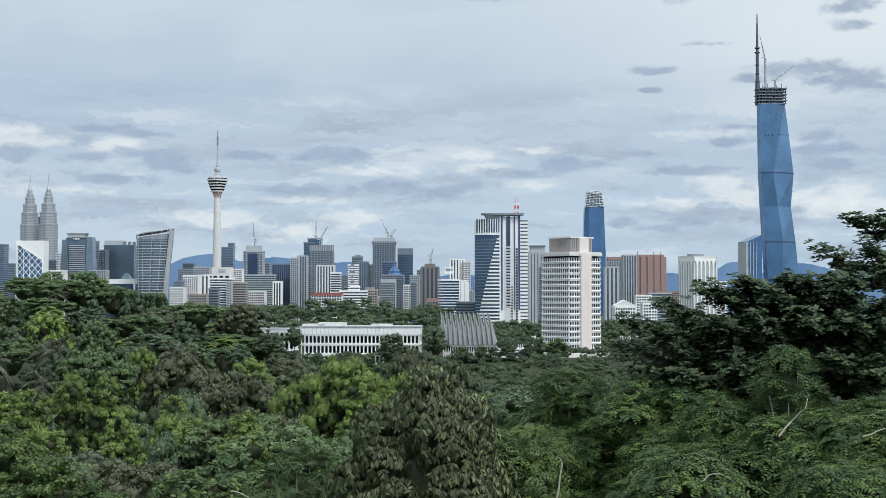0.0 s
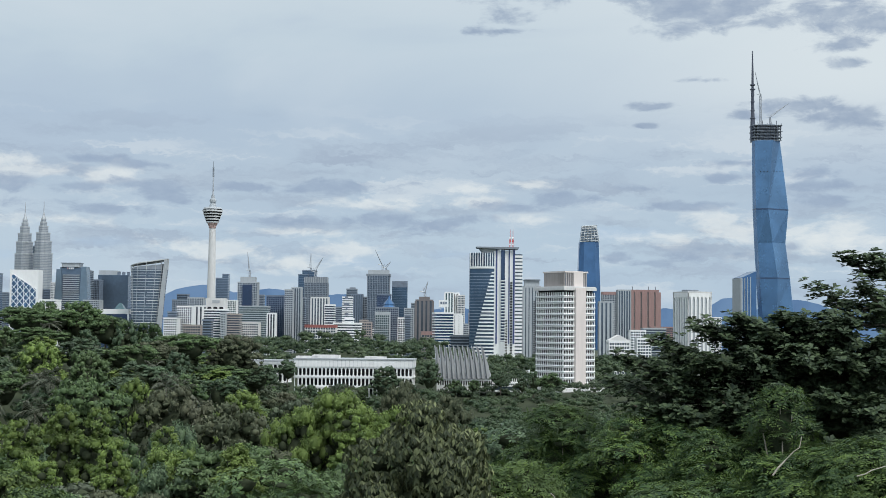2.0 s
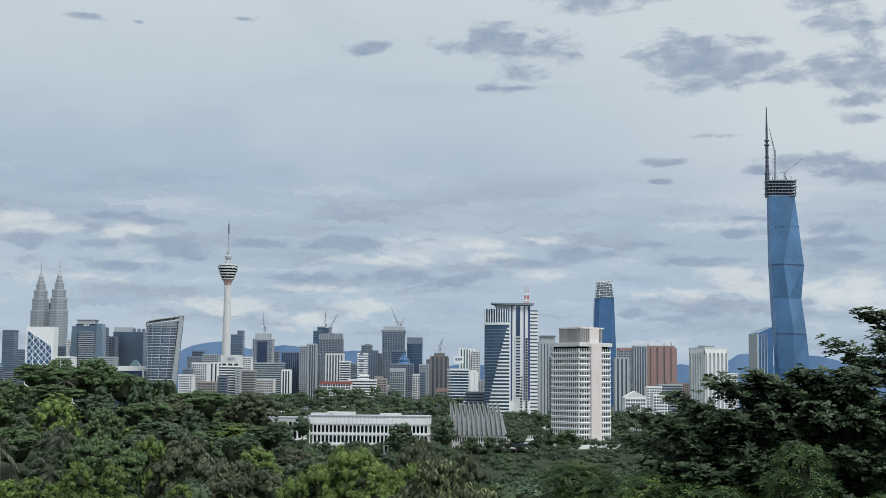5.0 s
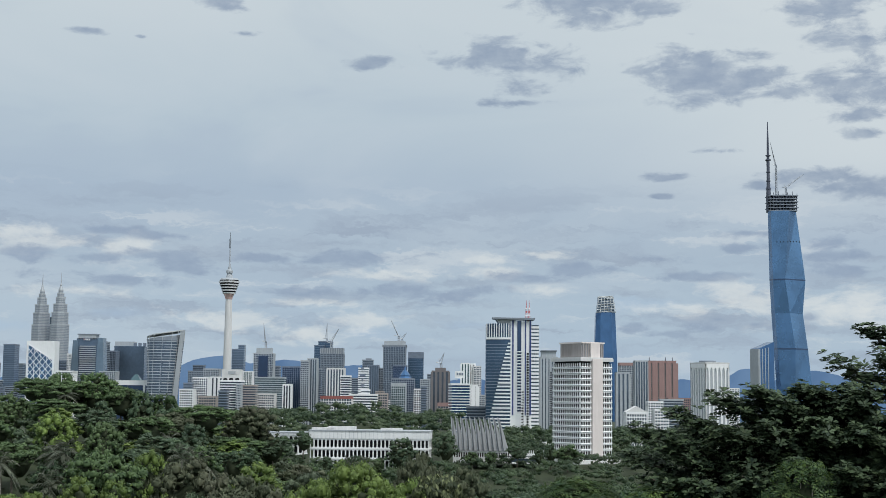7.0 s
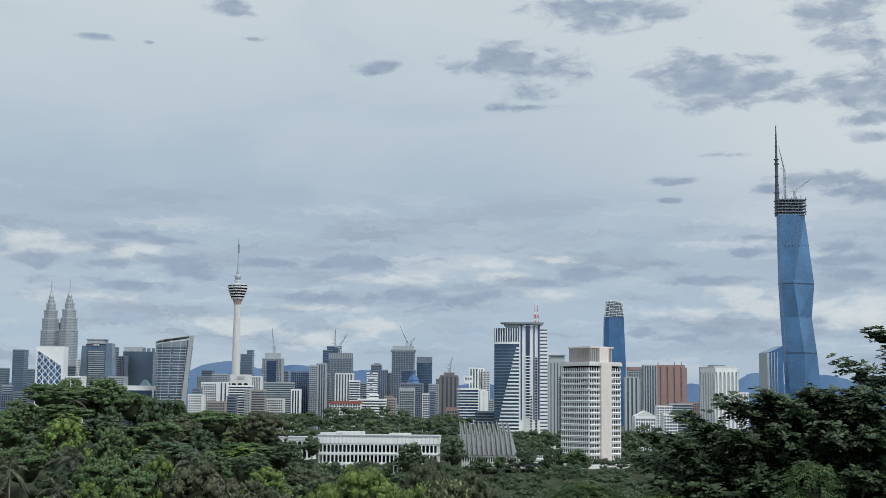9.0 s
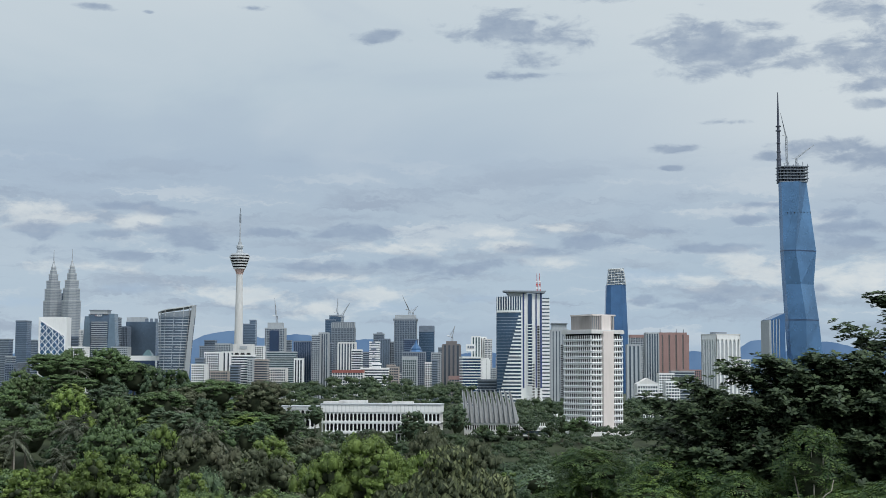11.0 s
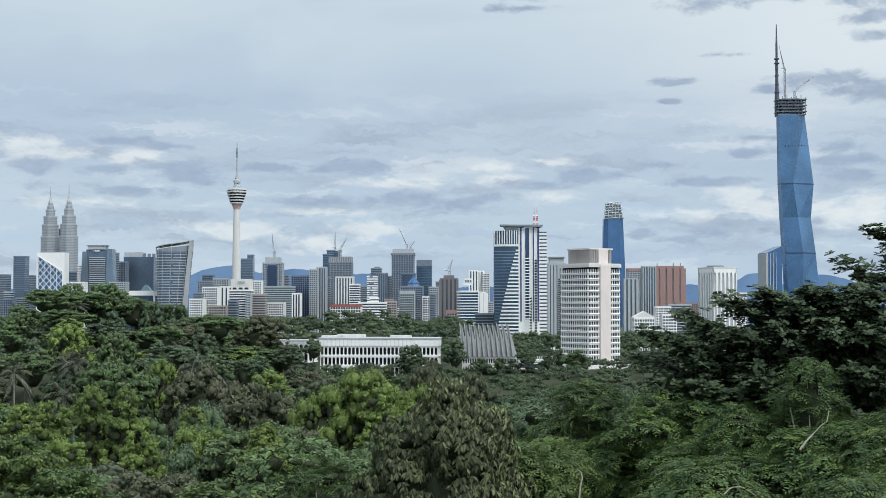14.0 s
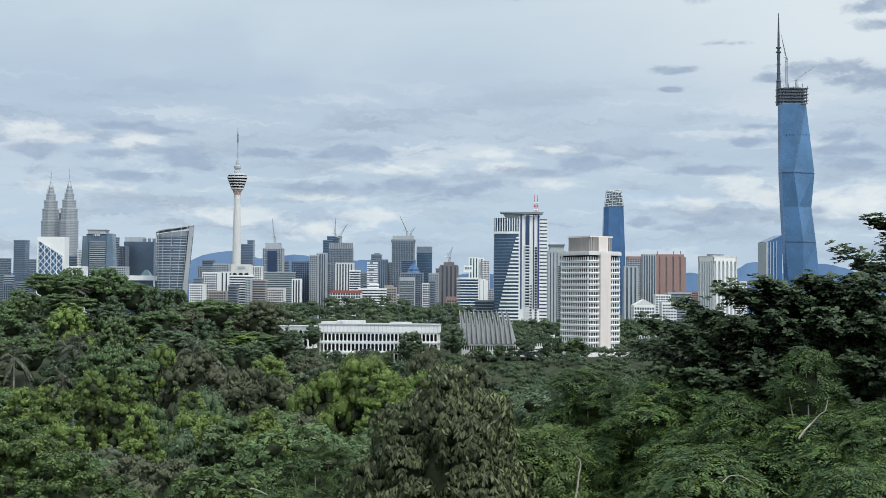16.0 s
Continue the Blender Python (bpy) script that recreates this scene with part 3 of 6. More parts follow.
crane(774.9, 3285, 547.6, 20, 54, 38, 0)


def tapered_tower():
    """A blue glass tower that narrows upward to a latticed lantern."""
    D = 4800
    ob = thing("tapered_tower", 516.1, D + 35, 0, 0, "tall tapering blue glass tower with a pale latticed crown", "skyscraper")
    w0, w1, w2 = 76.8, 65.3, 51.8
    z1, z2 = 367.9, 423.8
    sq = lambda w, z, c=0.22: [(-w / 2 + w * c, -w / 2, z), (w / 2 - w * c, -w / 2, z), (w / 2, -w / 2 + w * c, z), (w / 2, w / 2 - w * c, z), (w / 2 - w * c, w / 2, z), (-w / 2 + w * c, w / 2, z), (-w / 2, w / 2 - w * c, z), (-w / 2, -w / 2 + w * c, z)]
    part("curtain_wall", loft("curtain_wall", [sq(w0, 0), sq(w0, 208.2), sq(w1, z1)]), G_BLUE, ob)
    part("lantern", loft("lantern", [sq(w1 * 0.93, z1), sq(w2 * 0.95, z2 - 6), sq(w2 * 0.8, z2)]), G_GREY, ob, label="pale latticed crown")
    for i in range(7):
        f = i / 6
        wz = w1 + (w2 - w1) * f
        ring = merged("r", [rod((-wz / 2, -wz / 2, z1 + (z2 - 4 - z1) * f), (wz / 2, -wz / 2, z1 + (z2 - 4 - z1) * f + 5), 1.2, 1.2, 4), rod((wz / 2, -wz / 2, z1 + (z2 - 4 - z1) * f), (wz / 2, wz / 2, z1 + (z2 - 4 - z1) * f + 5), 1.2, 1.2, 4)])
        part("lattice_bar", ring, PALESTEEL, ob)
    for i in range(6):
        a, b = -0.5 + i / 5, -0.5 + (i / 5) * 0.9 + 0.05
        part("lattice_post", merged("lattice_post", [rod((a * w1, -w1 / 2 - 0.5, z1), (b * w2, -w2 / 2 - 0.5, z2 - 2), 1.0, 1.0, 4)]), PALESTEEL, ob)
    part("crown_rim", loft("crown_rim", [sq(w2 * 1.0, z2 - 6), sq(w2 * 0.92, z2)]), PALESTEEL, ob)


tapered_tower()


def curved_tower():
    """Rounded office tower flaring to the top, with a sloping roof rim and a pale fin down one side."""
    D = 2300
    ob = thing("curved_tower", -475.9, D + 25, 0, 0, "rounded grey glass tower with pale floor bands and a sloping rim", "skyscraper")
    u = D / 2500.0
    n, top = 32, 164.8

    def ring(z, grow=0.0, slope=0.0):
        f = max(0, min(1, z / top))
        l, r = -27 - 3 * f - grow, 22 + 13 * f ** 1.5 + grow
        c, rx = (l + r) / 2 * u, (r - l) / 2 * u
        return [(c + rx * math.copysign(abs(math.cos(a)) ** 0.75, math.cos(a)), 26 * math.copysign(abs(math.sin(a)) ** 0.9, math.sin(a)), z + slope * math.cos(a) * (1 if math.cos(a) > -2 else 0)) for a in (2 * math.pi * i / n for i in range(n))]

    part("body", loft("body", [ring(z) for z in np.linspace(0, top - 4, 12)]), G_SLATE, ob)
    floors = 36
    for i in range(floors):
        z = (top - 4) * (i + 0.5) / floors
        part("floor_band", loft("floor_band", [ring(z, 0.45), ring(z + top / floors * 0.22, 0.45)]), LIGHTGREY if i % 4 else OFFWHITE, ob)
    part("roof_screen", loft("roof_screen", [ring(top - 5, -1.5), ring(top + 2, -1.5, 4)]), GREY, ob)
    part("roof_rim", loft("roof_rim", [ring(top + 7.4, 1.0, 6), ring(top + 8.8, 1.0, 6)]), PALESTEEL, ob, label="pale sloping roof rim")
    low, high = ring(top - 4, 0.4), ring(top + 7.6, 0.8, 6)
    for i in range(0, n, 2):
        part("rim_post", merged("rim_post", [rod(low[i], high[i], 0.5, 0.5, 4)]), PALESTEEL, ob)
    for i in (20, 22, 24, 26, 28):
        rib = [Vector(ring(z, 0.7)[i]) for z in np.linspace(0, top, 8)]
        part("wall_rib", merged("wall_rib", [rod(p, q, 0.35, 0.35, 4) for p, q in zip(rib, rib[1:])]), LIGHTGREY, ob)
    edge = lambda f: 22 + 13 * f ** 1.5
    fin = [[(x0 * u, y0, f * (top + 12)) for x0, y0 in ((edge(f) - 5.0 * (1 - 0.5 * f), -21), (edge(f) + 2, -9), (edge(f) + 2, -7), (edge(f) - 5.0 * (1 - 0.5 * f), -19))] for f in (0, 0.2, 0.4, 0.6, 0.8, 1.0)]
    part("side_fin", loft("side_fin", fin), LIGHTGREY, ob, label="pale slanted fin")


curved_tower()


def wedge_block():
    """White block with a cut-off glass front behind crossing white bars."""
    D = 2600
    ob = thing("wedge_building", -759.9, D, 0, 0, "white block with a slanting blue glass front behind a diagonal lattice", "building")
    u = D / 2500.0
    top = 169.9
    part("body", box_mesh(50 * u, 30, top, "body"), WHITE, ob, (0, 15, 0))
    zl, zr = 163.6, 134.5
    x0, x1 = -22 * u, 22 * u
    part("glass_front", loft("glass_front", [[(x0, -0.6, 0), (x1, -0.6, 0), (x1, 0.4, 0), (x0, 0.4, 0)], [(x0, -0.6, zl), (x1, -0.6, zr), (x1, 0.4, zr), (x0, 0.4, zl)]]), G_SKY, ob)
    part("rim", merged("rim", [rod((x0, -1, zl), (x1, -1, zr), 0.8, 0.8, 4), rod((x1, -1, 0), (x1, -1, zr), 0.8, 0.8, 4), rod((x0, -1, 0), (x0, -1, zl), 0.8, 0.8, 4)]), WHITE, ob)
    edge = lambda x: zl + (zr - zl) * (x - x0) / (x1 - x0)
    for slope, first in ((1.15, -60 * u), (-1.15, 0)):
        for i in range(20):
            c = first + 12.5 * u * i
            inside = [x for x in np.linspace(x0, x1, 60) if 0 < c + slope * (x - x0) < edge(x)]
            if len(inside) > 3:
                a, b = inside[0], inside[-1]
                part("lattice_bar", merged("lattice_bar", [rod((a, -1, c + slope * (a - x0)), (b, -1, c + slope * (b - x0)), 0.6, 0.6, 4)]), WHITE, ob)
    for i in range(1, 4):
        x = x0 + (x1 - x0) * i / 4
        part("mullion", merged("mullion", [rod((x, -1, 0), (x, -1, edge(x)), 0.45, 0.45, 4)]), WHITE, ob)


wedge_block()


def civic_tower():
    """White tower whose piers end in pointed arches."""
    D = 2200
    w, top = 62.5, 130.7
    ob = thing("arcaded_tower", 402.1, D + 30, 0, 22, "white tower with tall arched window recesses", "skyscraper")
    a = w * 0.70
    part("body", box_mesh(a - 3, a - 3, top - 3, "body"), LIGHTGREY, ob)
    arch = bmesh.new()
    bay, n, sp = a / 6, 10, 9.0
    h = top - 2
    pts = [(-bay * 0.32, 0), (-bay * 0.32, h - 14)]
    pts += [(-bay * 0.32 * math.cos(t), h - 14 + 8 * math.sin(t)) for t in np.linspace(0.2, math.pi - 0.2, n)]
    pts += [(bay * 0.32, h - 14), (bay * 0.32, 0)]
    front = [(-bay / 2, 0)] + pts + [(bay / 2, 0), (bay / 2, h), (-bay / 2, h)]
    vs = [arch.verts.new((x, 0, z)) for x, z in front]
    f = arch.faces.new(vs)
    geo = bmesh.ops.extrude_face_region(arch, geom=[f])
    bmesh.ops.translate(arch, verts=[v for v in geo["geom"] if isinstance(v, bmesh.types.BMVert)], vec=(0, 2.2, 0))
    me = bpy.data.meshes.new("arched_bay")
    bmesh.ops.triangulate(arch, faces=arch.faces[:])
    bmesh.ops.recalc_face_normals(arch, faces=arch.faces[:])
    arch.to_mesh(me)
    arch.free()
    for side in range(4):
        for i in range(6):
            p = pose(0, 0, 0, 0, 0, 90 * side) @ pose((i - 2.5) * bay, -a / 2, 0)
            part("arched_bay", me, WHITE, ob, tuple(p.translation), 90 * side)
    part("roof", box_mesh(a + 0.5, a + 0.5, 2.2, "roof"), OFFWHITE, ob, (0, 0, top - 2))
    part("roof_disc", lathe("roof_disc", [(a * 0.3, 0), (a * 0.3, 3)], 20), GREY, ob, (-4, 0, top))


civic_tower()


def striped_tower():
    """Navy glass and white tower: a stepped diagonal of white balconies climbs one face; a tilted roof plate on top."""
    D = 1700
    u = D / 2500.0
    ob = thing("striped_tower", 70.7, D, ground_z(70, 1700) - 1, 0, "navy glass and white striped tower with two red masts", "skyscraper")
    b = ground_z(70, 1700) - 1
    z = lambda v: v - b
    X0 = 888
    across = lambda p: (p - X0) * u
    top = z(161.2)
    # curved glass wing
    wl, wr = across(841), across(884)
    wing = [[(wl + (wr - wl) * i / 8, 12 - 12 * math.sin(math.pi * (0.12 + 0.5 * i / 8)), zz) for i in range(9)] + [(wr, 36, zz), (wl, 36, zz)] for zz in (0, top)]
    part("glass_wing", loft("glass_wing", wing), G_STRIPE, ob)
    n = 30
    zt = z(139.4)
    for i in range(n):
        zz = zt * (i + 0.3) / n
        f0 = max(0.0, (zz / zt - 0.05)) * 0.98
        xs = wl + (wr - wl) * f0 ** 1.2
        rows = [(xs + (wr - xs) * j / 6) for j in range(7)]
        cur = lambda x: 12 - 12 * math.sin(math.pi * (0.12 + 0.5 * (x - wl) / (wr - wl)))
        ring = [[(x, cur(x) - 1.2, q) for x in rows] + [(rows[-1], cur(rows[-1]) + 0.5, q), (rows[0], cur(rows[0]) + 0.5, q)] for q in (zz, zz + zt / n * 0.42)]
        part("balcony_band", loft("balcony_band", ring), WHITE, ob)
    lines = []
    for i in range(34):
        q = 3 + (zt - 3) * i / 34
        lines.append((loft("line", [[(x, y - 0.35, zz) for x, y, _ in wing[0][:9]] + [(wr, 2.5, zz), (wl, 8, zz)] for zz in (q, q + 0.55)]), Matrix.Identity(4)))
    tagged(part("spandrel_grid", merged("spandrel_grid", lines), GREY, ob), kind="stuff")
    for i in range(10):
        x = wl + (wr - wl) * (i + 0.3) / 10
        c = 12 - 12 * math.sin(math.pi * (0.12 + 0.5 * (i + 0.3) / 10))
        part("top_fin", box_mesh(1.0, 1.6, top - z(144.8), "top_fin"), WHITE, ob, (x, c - 0.5, z(144.8)))
    part("wing_band", loft("wing_band", [[(x, y - 1.0, q) for x, y, _ in wing[0][:9]] + [(wr, 3, q), (wl, 8, q)] for q in (z(142.1), z(144.8))]), WHITE, ob)
    # white core with slit windows
    ct = z(163.9)
    cw = across(921) - across(884)
    part("core", box_mesh(cw, 34, ct, "core"), WHITE, ob, ((across(884) + across(921)) / 2, 18, 0))
    for a, c, lo, hi, mat in ((887, 889.5, 552, 385, BLUEPAINT), (896, 903, 548, 386, G_NAVY), (909.5, 911.5, 552, 384, BLUEPAINT), (917.5, 920.5, 552, 384, BLUEPAINT)):
        zl, zh = z(427.0 + (0 - lo) * u), z(427.0 + (0 - hi) * u)
        part("blue_strip", box_mesh((c - a) * u, 1.0, zh - zl, "blue_strip"), mat, ob, (across((a + c) / 2), 0.7, zl))
    for i in range(34):
        part("window", box_mesh(2.4, 0.8, 2.0, "window"), VOID, ob, (across(914.5), 0.75, 6 + i * 3.25))
    for i in range(20):
        part("window", box_mesh(2.4, 0.8, 2.0, "window"), VOID, ob, (across(905.5), 0.75, 6 + i * 3.25))
    for i in range(26):
        part("terrace", box_mesh((907 - 895) * u, 2.0, 1.2, "terrace"), WHITE, ob, (across(900), 0.2, 26 + i * 3.6))
    # right wing of stacked balconies
    rw = across(934) - across(921)
    rt = z(159.8)
    part("side_wing", box_mesh(rw, 30, rt, "side_wing"), G_GREY, ob, ((across(921) + across(934)) / 2, 17, 0))
    for i in range(35):
        part("balcony", box_mesh(rw + 0.6, 31, rt / 35 * 0.62, "balcony"), WHITE, ob, ((across(921) + across(934)) / 2, 16.6, rt / 35 * i))
    roof = loft("roof_plate", [[(across(853), -3, z(166.6)), (across(926), -3, z(165.3)), (across(926), 30, z(166.0)), (across(853), 30, z(167.3))], [(across(852), -3, z(168.3)), (across(928), -3, z(168.0)), (across(928), 30, z(168.7)), (across(852), 30, z(169.4))]])
    part("roof_plate", roof, GREY, ob)
    part("roof_drum", loft("roof_drum", [[(across(864), 2, top), (across(890), 2, top), (across(890), 28, top), (across(864), 28, top)], [(across(858), 0, z(166.6)), (across(896), 0, z(166.6)), (across(896), 28, z(166.6)), (across(858), 28, z(166.6))]]), LIGHTGREY, ob)
    for p in (912.5, 917.5):
        bits = [rod((across(p) + dx, 8 + dy, ct), (across(p) + dx * 0.6, 8 + dy * 0.6, z(180.3)), 0.35, 0.3, 4) for dx, dy in ((-1, -1), (1, -1), (1, 1), (-1, 1))]
        bits.append(rod((across(p), 8, z(178.9)), (across(p), 8, z(189.8)), 0.4, 0.2, 5))
        mast = part("mast", merged("mast", bits), REDPAINT, ob, label="red lattice mast")
        for q in range(4):
            part("mast_panel", box_mesh(2.2, 2.2, 1.8, "mast_panel"), WHITE if q % 2 else REDPAINT, mast, (across(p), 8, ct + 3 + q * 4.0))
    part("podium", box_mesh(across(958) - across(884), 40, 9, "podium"), WHITE, ob, (across(920), 14, 0))
    part("podium", box_mesh(across(950) - across(890), 36, 4, "podium"), OFFWHITE, ob, (across(920), 14, 11))


striped_tower()


# ---------------------------------------------------------------- the white assembly complex
def assembly_tower():
    """Office tower of stacked precast window frames with a blank pier and a ribbed penthouse."""
    D = 940
    b = 29.0
    ob = thing("assembly_tower", 84.2, D, b, 0, "white office tower of hooded precast windows with a plain pier", "building")
    th = 35.0
    wr, wl = 27.0, 29.5
    top = 94.8 - b
    n = 17
    fh = top / n
    core = pose(0, 0, 0, 0, 0, th) @ pose(wr / 2, wl / 2, 0)
    # solid near-black body paints the darkness behind the window frames
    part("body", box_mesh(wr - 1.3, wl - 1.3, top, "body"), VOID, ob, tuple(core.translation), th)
    slab = box_mesh(wr, wl, fh * 0.28, "floor_slab")
    e = 0.55
    hood = loft("window_hood", [[(-wr / 2 - e, -wl / 2 - e, 0), (wr / 2 + e, -wl / 2 - e, 0), (wr / 2 + e, wl / 2 + e, 0), (-wr / 2 - e, wl / 2 + e, 0)], [(-wr / 2, -wl / 2, fh * 0.14), (wr / 2, -wl / 2, fh * 0.14), (wr / 2, wl / 2, fh * 0.14), (-wr / 2, wl / 2, fh * 0.14)]])
    for i in range(n):
        part("floor_slab", slab, WHITE, ob, (core.translation.x, core.translation.y, i * fh), th)
        part("window_hood", hood, WHITE, ob, (core.translation.x, core.translation.y, i * fh + fh * 0.27), th)
    nr, nl = 13, 15
    fin = loft("window_fin", [[(-0.24, -0.35, 0), (0.24, -0.35, 0), (0.2, 0.3, 0), (-0.2, 0.3, 0)], [(-0.2, -0.1, fh * 0.62), (0.2, -0.1, fh * 0.62), (0.2, 0.3, fh * 0.62), (-0.2, 0.3, fh * 0.62)]])
    for i in range(n):
        for j in range(nr + 1):
            x = wr * j / nr
            if not 8.6 < x < 18.4:
                p = pose(0, 0, 0, 0, 0, th) @ pose(x, 0.35, i * fh + fh * 0.40)
                part("window_fin", fin, WHITE, ob, tuple(p.translation), th)
        for j in range(1, nl + 1):
            p = pose(0, 0, 0, 0, 0, th) @ pose(0.35, wl * j / nl, i * fh + fh * 0.40)
            part("window_fin", fin, WHITE, ob, tuple(p.translation), th - 90)
    p = pose(0, 0, 0, 0, 0, th) @ pose(13.5, 1.0, 0)
    part("pier", box_mesh(9.0, 5.0, top + 3.0, "pier"), PINKWHITE, ob, tuple(p.translation), th, "plain rendered pier")
    part("cornice", box_mesh(wr + 1.8, wl + 1.8, 2.0, "cornice"), OFFWHITE, ob, (core.translation.x, core.translation.y, top + 1.2), th)
    # inset near-black strip, the shade under the cornice put into its colour
    part("cornice_recess", box_mesh(wr - 2, wl - 2, 1.4, "cornice_recess"), VOID, ob, (core.translation.x, core.translation.y, top), th)
    part("upper_cornice", box_mesh(wr + 1.0, wl + 1.0, 0.7, "upper_cornice"), OFFWHITE, ob, (core.translation.x, core.translation.y, top + 3.2), th)
    ph = 108.0 - b - (top + 3.6)
    a, c = 19.0, 22.0
    pc = pose(0, 0, 0, 0, 0, th) @ pose(wr / 2, wl / 2, 0)
    part("penthouse", box_mesh(a, c, ph, "penthouse"), GREY, ob, (pc.translation.x, pc.translation.y, top + 3.6), th)
    rib = box_mesh(0.75, 1.0, ph, "penthouse_rib")
    for j in range(20):
        q = pc @ pose(-a / 2, -c / 2 + c * (j + 0.5) / 20, 0)
        part("penthouse_rib", rib, PRECAST, ob, (q.translation.x, q.translation.y, top + 3.6), th + 90)
    for j in range(12):
        q = pc @ pose(-a / 2 + a * (j + 0.5) / 12, -c / 2, 0)
        part("penthouse_rib", rib, PRECAST, ob, (q.translation.x, q.translation.y, top + 3.6), th)
    part("penthouse_cap", box_mesh(a + 1.5, c + 1.5, 1.0, "penthouse_cap"), PINKWHITE, ob, (pc.translation.x, pc.translation.y, top + 3.6 + ph), th)
    part("pier_head", box_mesh(8.0, 4.0, ph + 0.4, "pier_head"), PINKWHITE, ob, tuple((pose(0, 0, top + 3.6, 0, 0, th) @ pose(14.5, 4.0, 0)).translation), th)
    part("podium", box_mesh(38, 38, 5, "podium"), WHITE, ob, (core.translation.x, core.translation.y, -3), th)


assembly_tower()


def arch_panel(w, h, hole_w, z0, z1, thick):
    """A wall panel with one round-headed, round-footed opening."""
    bm = bmesh.new()
    n, r = 8, hole_w / 2
    inner = [(r * math.cos(t), z1 - r + r * math.sin(t)) for t in np.linspace(0, math.pi, n)] + [(r * math.cos(t), z0 + r + r * math.sin(t)) for t in np.linspace(math.pi, 2 * math.pi, n)]
    outer = []
    for x, z in inner:
        s = min(w / 2 / abs(x) if abs(x) > 1e-6 else 9e9, (h / 2) / abs(z - h / 2) if abs(z - h / 2) > 1e-6 else 9e9)
        outer.append((x * s, h / 2 + (z - h / 2) * s))
    corner = [(w / 2, h), (-w / 2, h), (-w / 2, 0), (w / 2, 0)]
    rings = []
    for y in (0, thick):
        rings.append(([bm.verts.new((x, y, z)) for x, z in inner], [bm.verts.new((x, y, z)) for x, z in outer], [bm.verts.new((x, y, z)) for x, z in corner]))
    m = len(inner)
    for ri, ro, _ in rings:
        for i in range(m):
            bm.faces.new((ri[i], ri[(i + 1) % m], ro[(i + 1) % m], ro[i]))
    for i in range(m):
        bm.faces.new((rings[0][0][i], rings[1][0][i], rings[1][0][(i + 1) % m], rings[0][0][(i + 1) % m]))
    for ring in rings:
        ro, rc = ring[1], ring[2]
        for c in rc:
            best = min(range(m), key=lambda i: (ro[i].co - c.co).length + (ro[(i + 1) % m].co - c.co).length)
            bm.faces.new((ro[best], ro[(best + 1) % m], c))
    bmesh.ops.recalc_face_normals(bm, faces=bm.faces[:])
    me = bpy.data.meshes.new("arch_panel")
    bm.to_mesh(me)
    bm.free()
    return me


def arcade_building(name, x, y, z0, width, rows, pitch, yaw, label, depth=30, end=9, cap=4.6):
    """Long white block faced with rows of round-ended openings under a plain parapet."""
    ob = thing(name, x, y, z0, yaw, label, "building")
    n = round(width / pitch)
    rh = 6.2
    me = arch_panel(pitch, rh, pitch * 0.68, 0.9, rh - 0.7, 0.6)
    # opaque near-black box, painted for the shade inside the arches
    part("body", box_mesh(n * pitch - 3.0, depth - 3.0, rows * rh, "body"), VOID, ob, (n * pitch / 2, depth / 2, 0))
    for r in range(rows):
        for i in range(n):
            part("arch_panel", me, WHITE, ob, ((i + 0.5) * pitch, 0, r * rh))
        for i in range(end):
            part("arch_panel", me, WHITE, ob, (n * pitch, (i + 0.5) * depth / end, r * rh), 90)
        part("ledge", box_mesh(n * pitch + 0.8, depth + 0.8, 0.5, "ledge"), WHITE, ob, (n * pitch / 2, depth / 2, r * rh - 0.25))
    top = rows * rh
    part("parapet", box_mesh(n * pitch + 1.0, depth + 1.0, cap, "parapet"), WHITE, ob, (n * pitch / 2, depth / 2, top))
    for i in range(n + 1):
        part("parapet_joint", box_mesh(0.12, 0.16, cap - 0.4, "parapet_joint"), LIGHTGREY, ob, (i * pitch, -0.55, top + 0.2))
    part("roof_slab", box_mesh(n * pitch + 1.8, depth + 1.8, 0.7, "roof_slab"), LIGHTGREY, ob, (n * pitch / 2, depth / 2, top + cap))
    return ob, top + cap + 0.7, n * pitch


annex, atop, aw = arcade_building("arcade_building", -88.3, 880, 26.7, 73.6, 3, 2.45, -3.0, "long white three-storey building faced with arched openings", 24, 9)
for x0, x1, h in ((0, 14, 1.2), (10, 27, 2.0), (43, 56, 1.2)):
    part("roof_house", box_mesh(x1 - x0, 9, h, "roof_house"), OFFWHITE, annex, ((x0 + x1) / 2, 10, atop))
part("flag_pole", lathe("flag_pole", [(0.15, 0), (0.1, 2)], 6), STEEL, annex, (49, 10, atop + 1.2))
arcade_building("arcade_building", -136.1, 930, 33.4, 37.9, 2, 3.2, -2, "white low building behind trees with tall openings", 20, 5, 1.5)


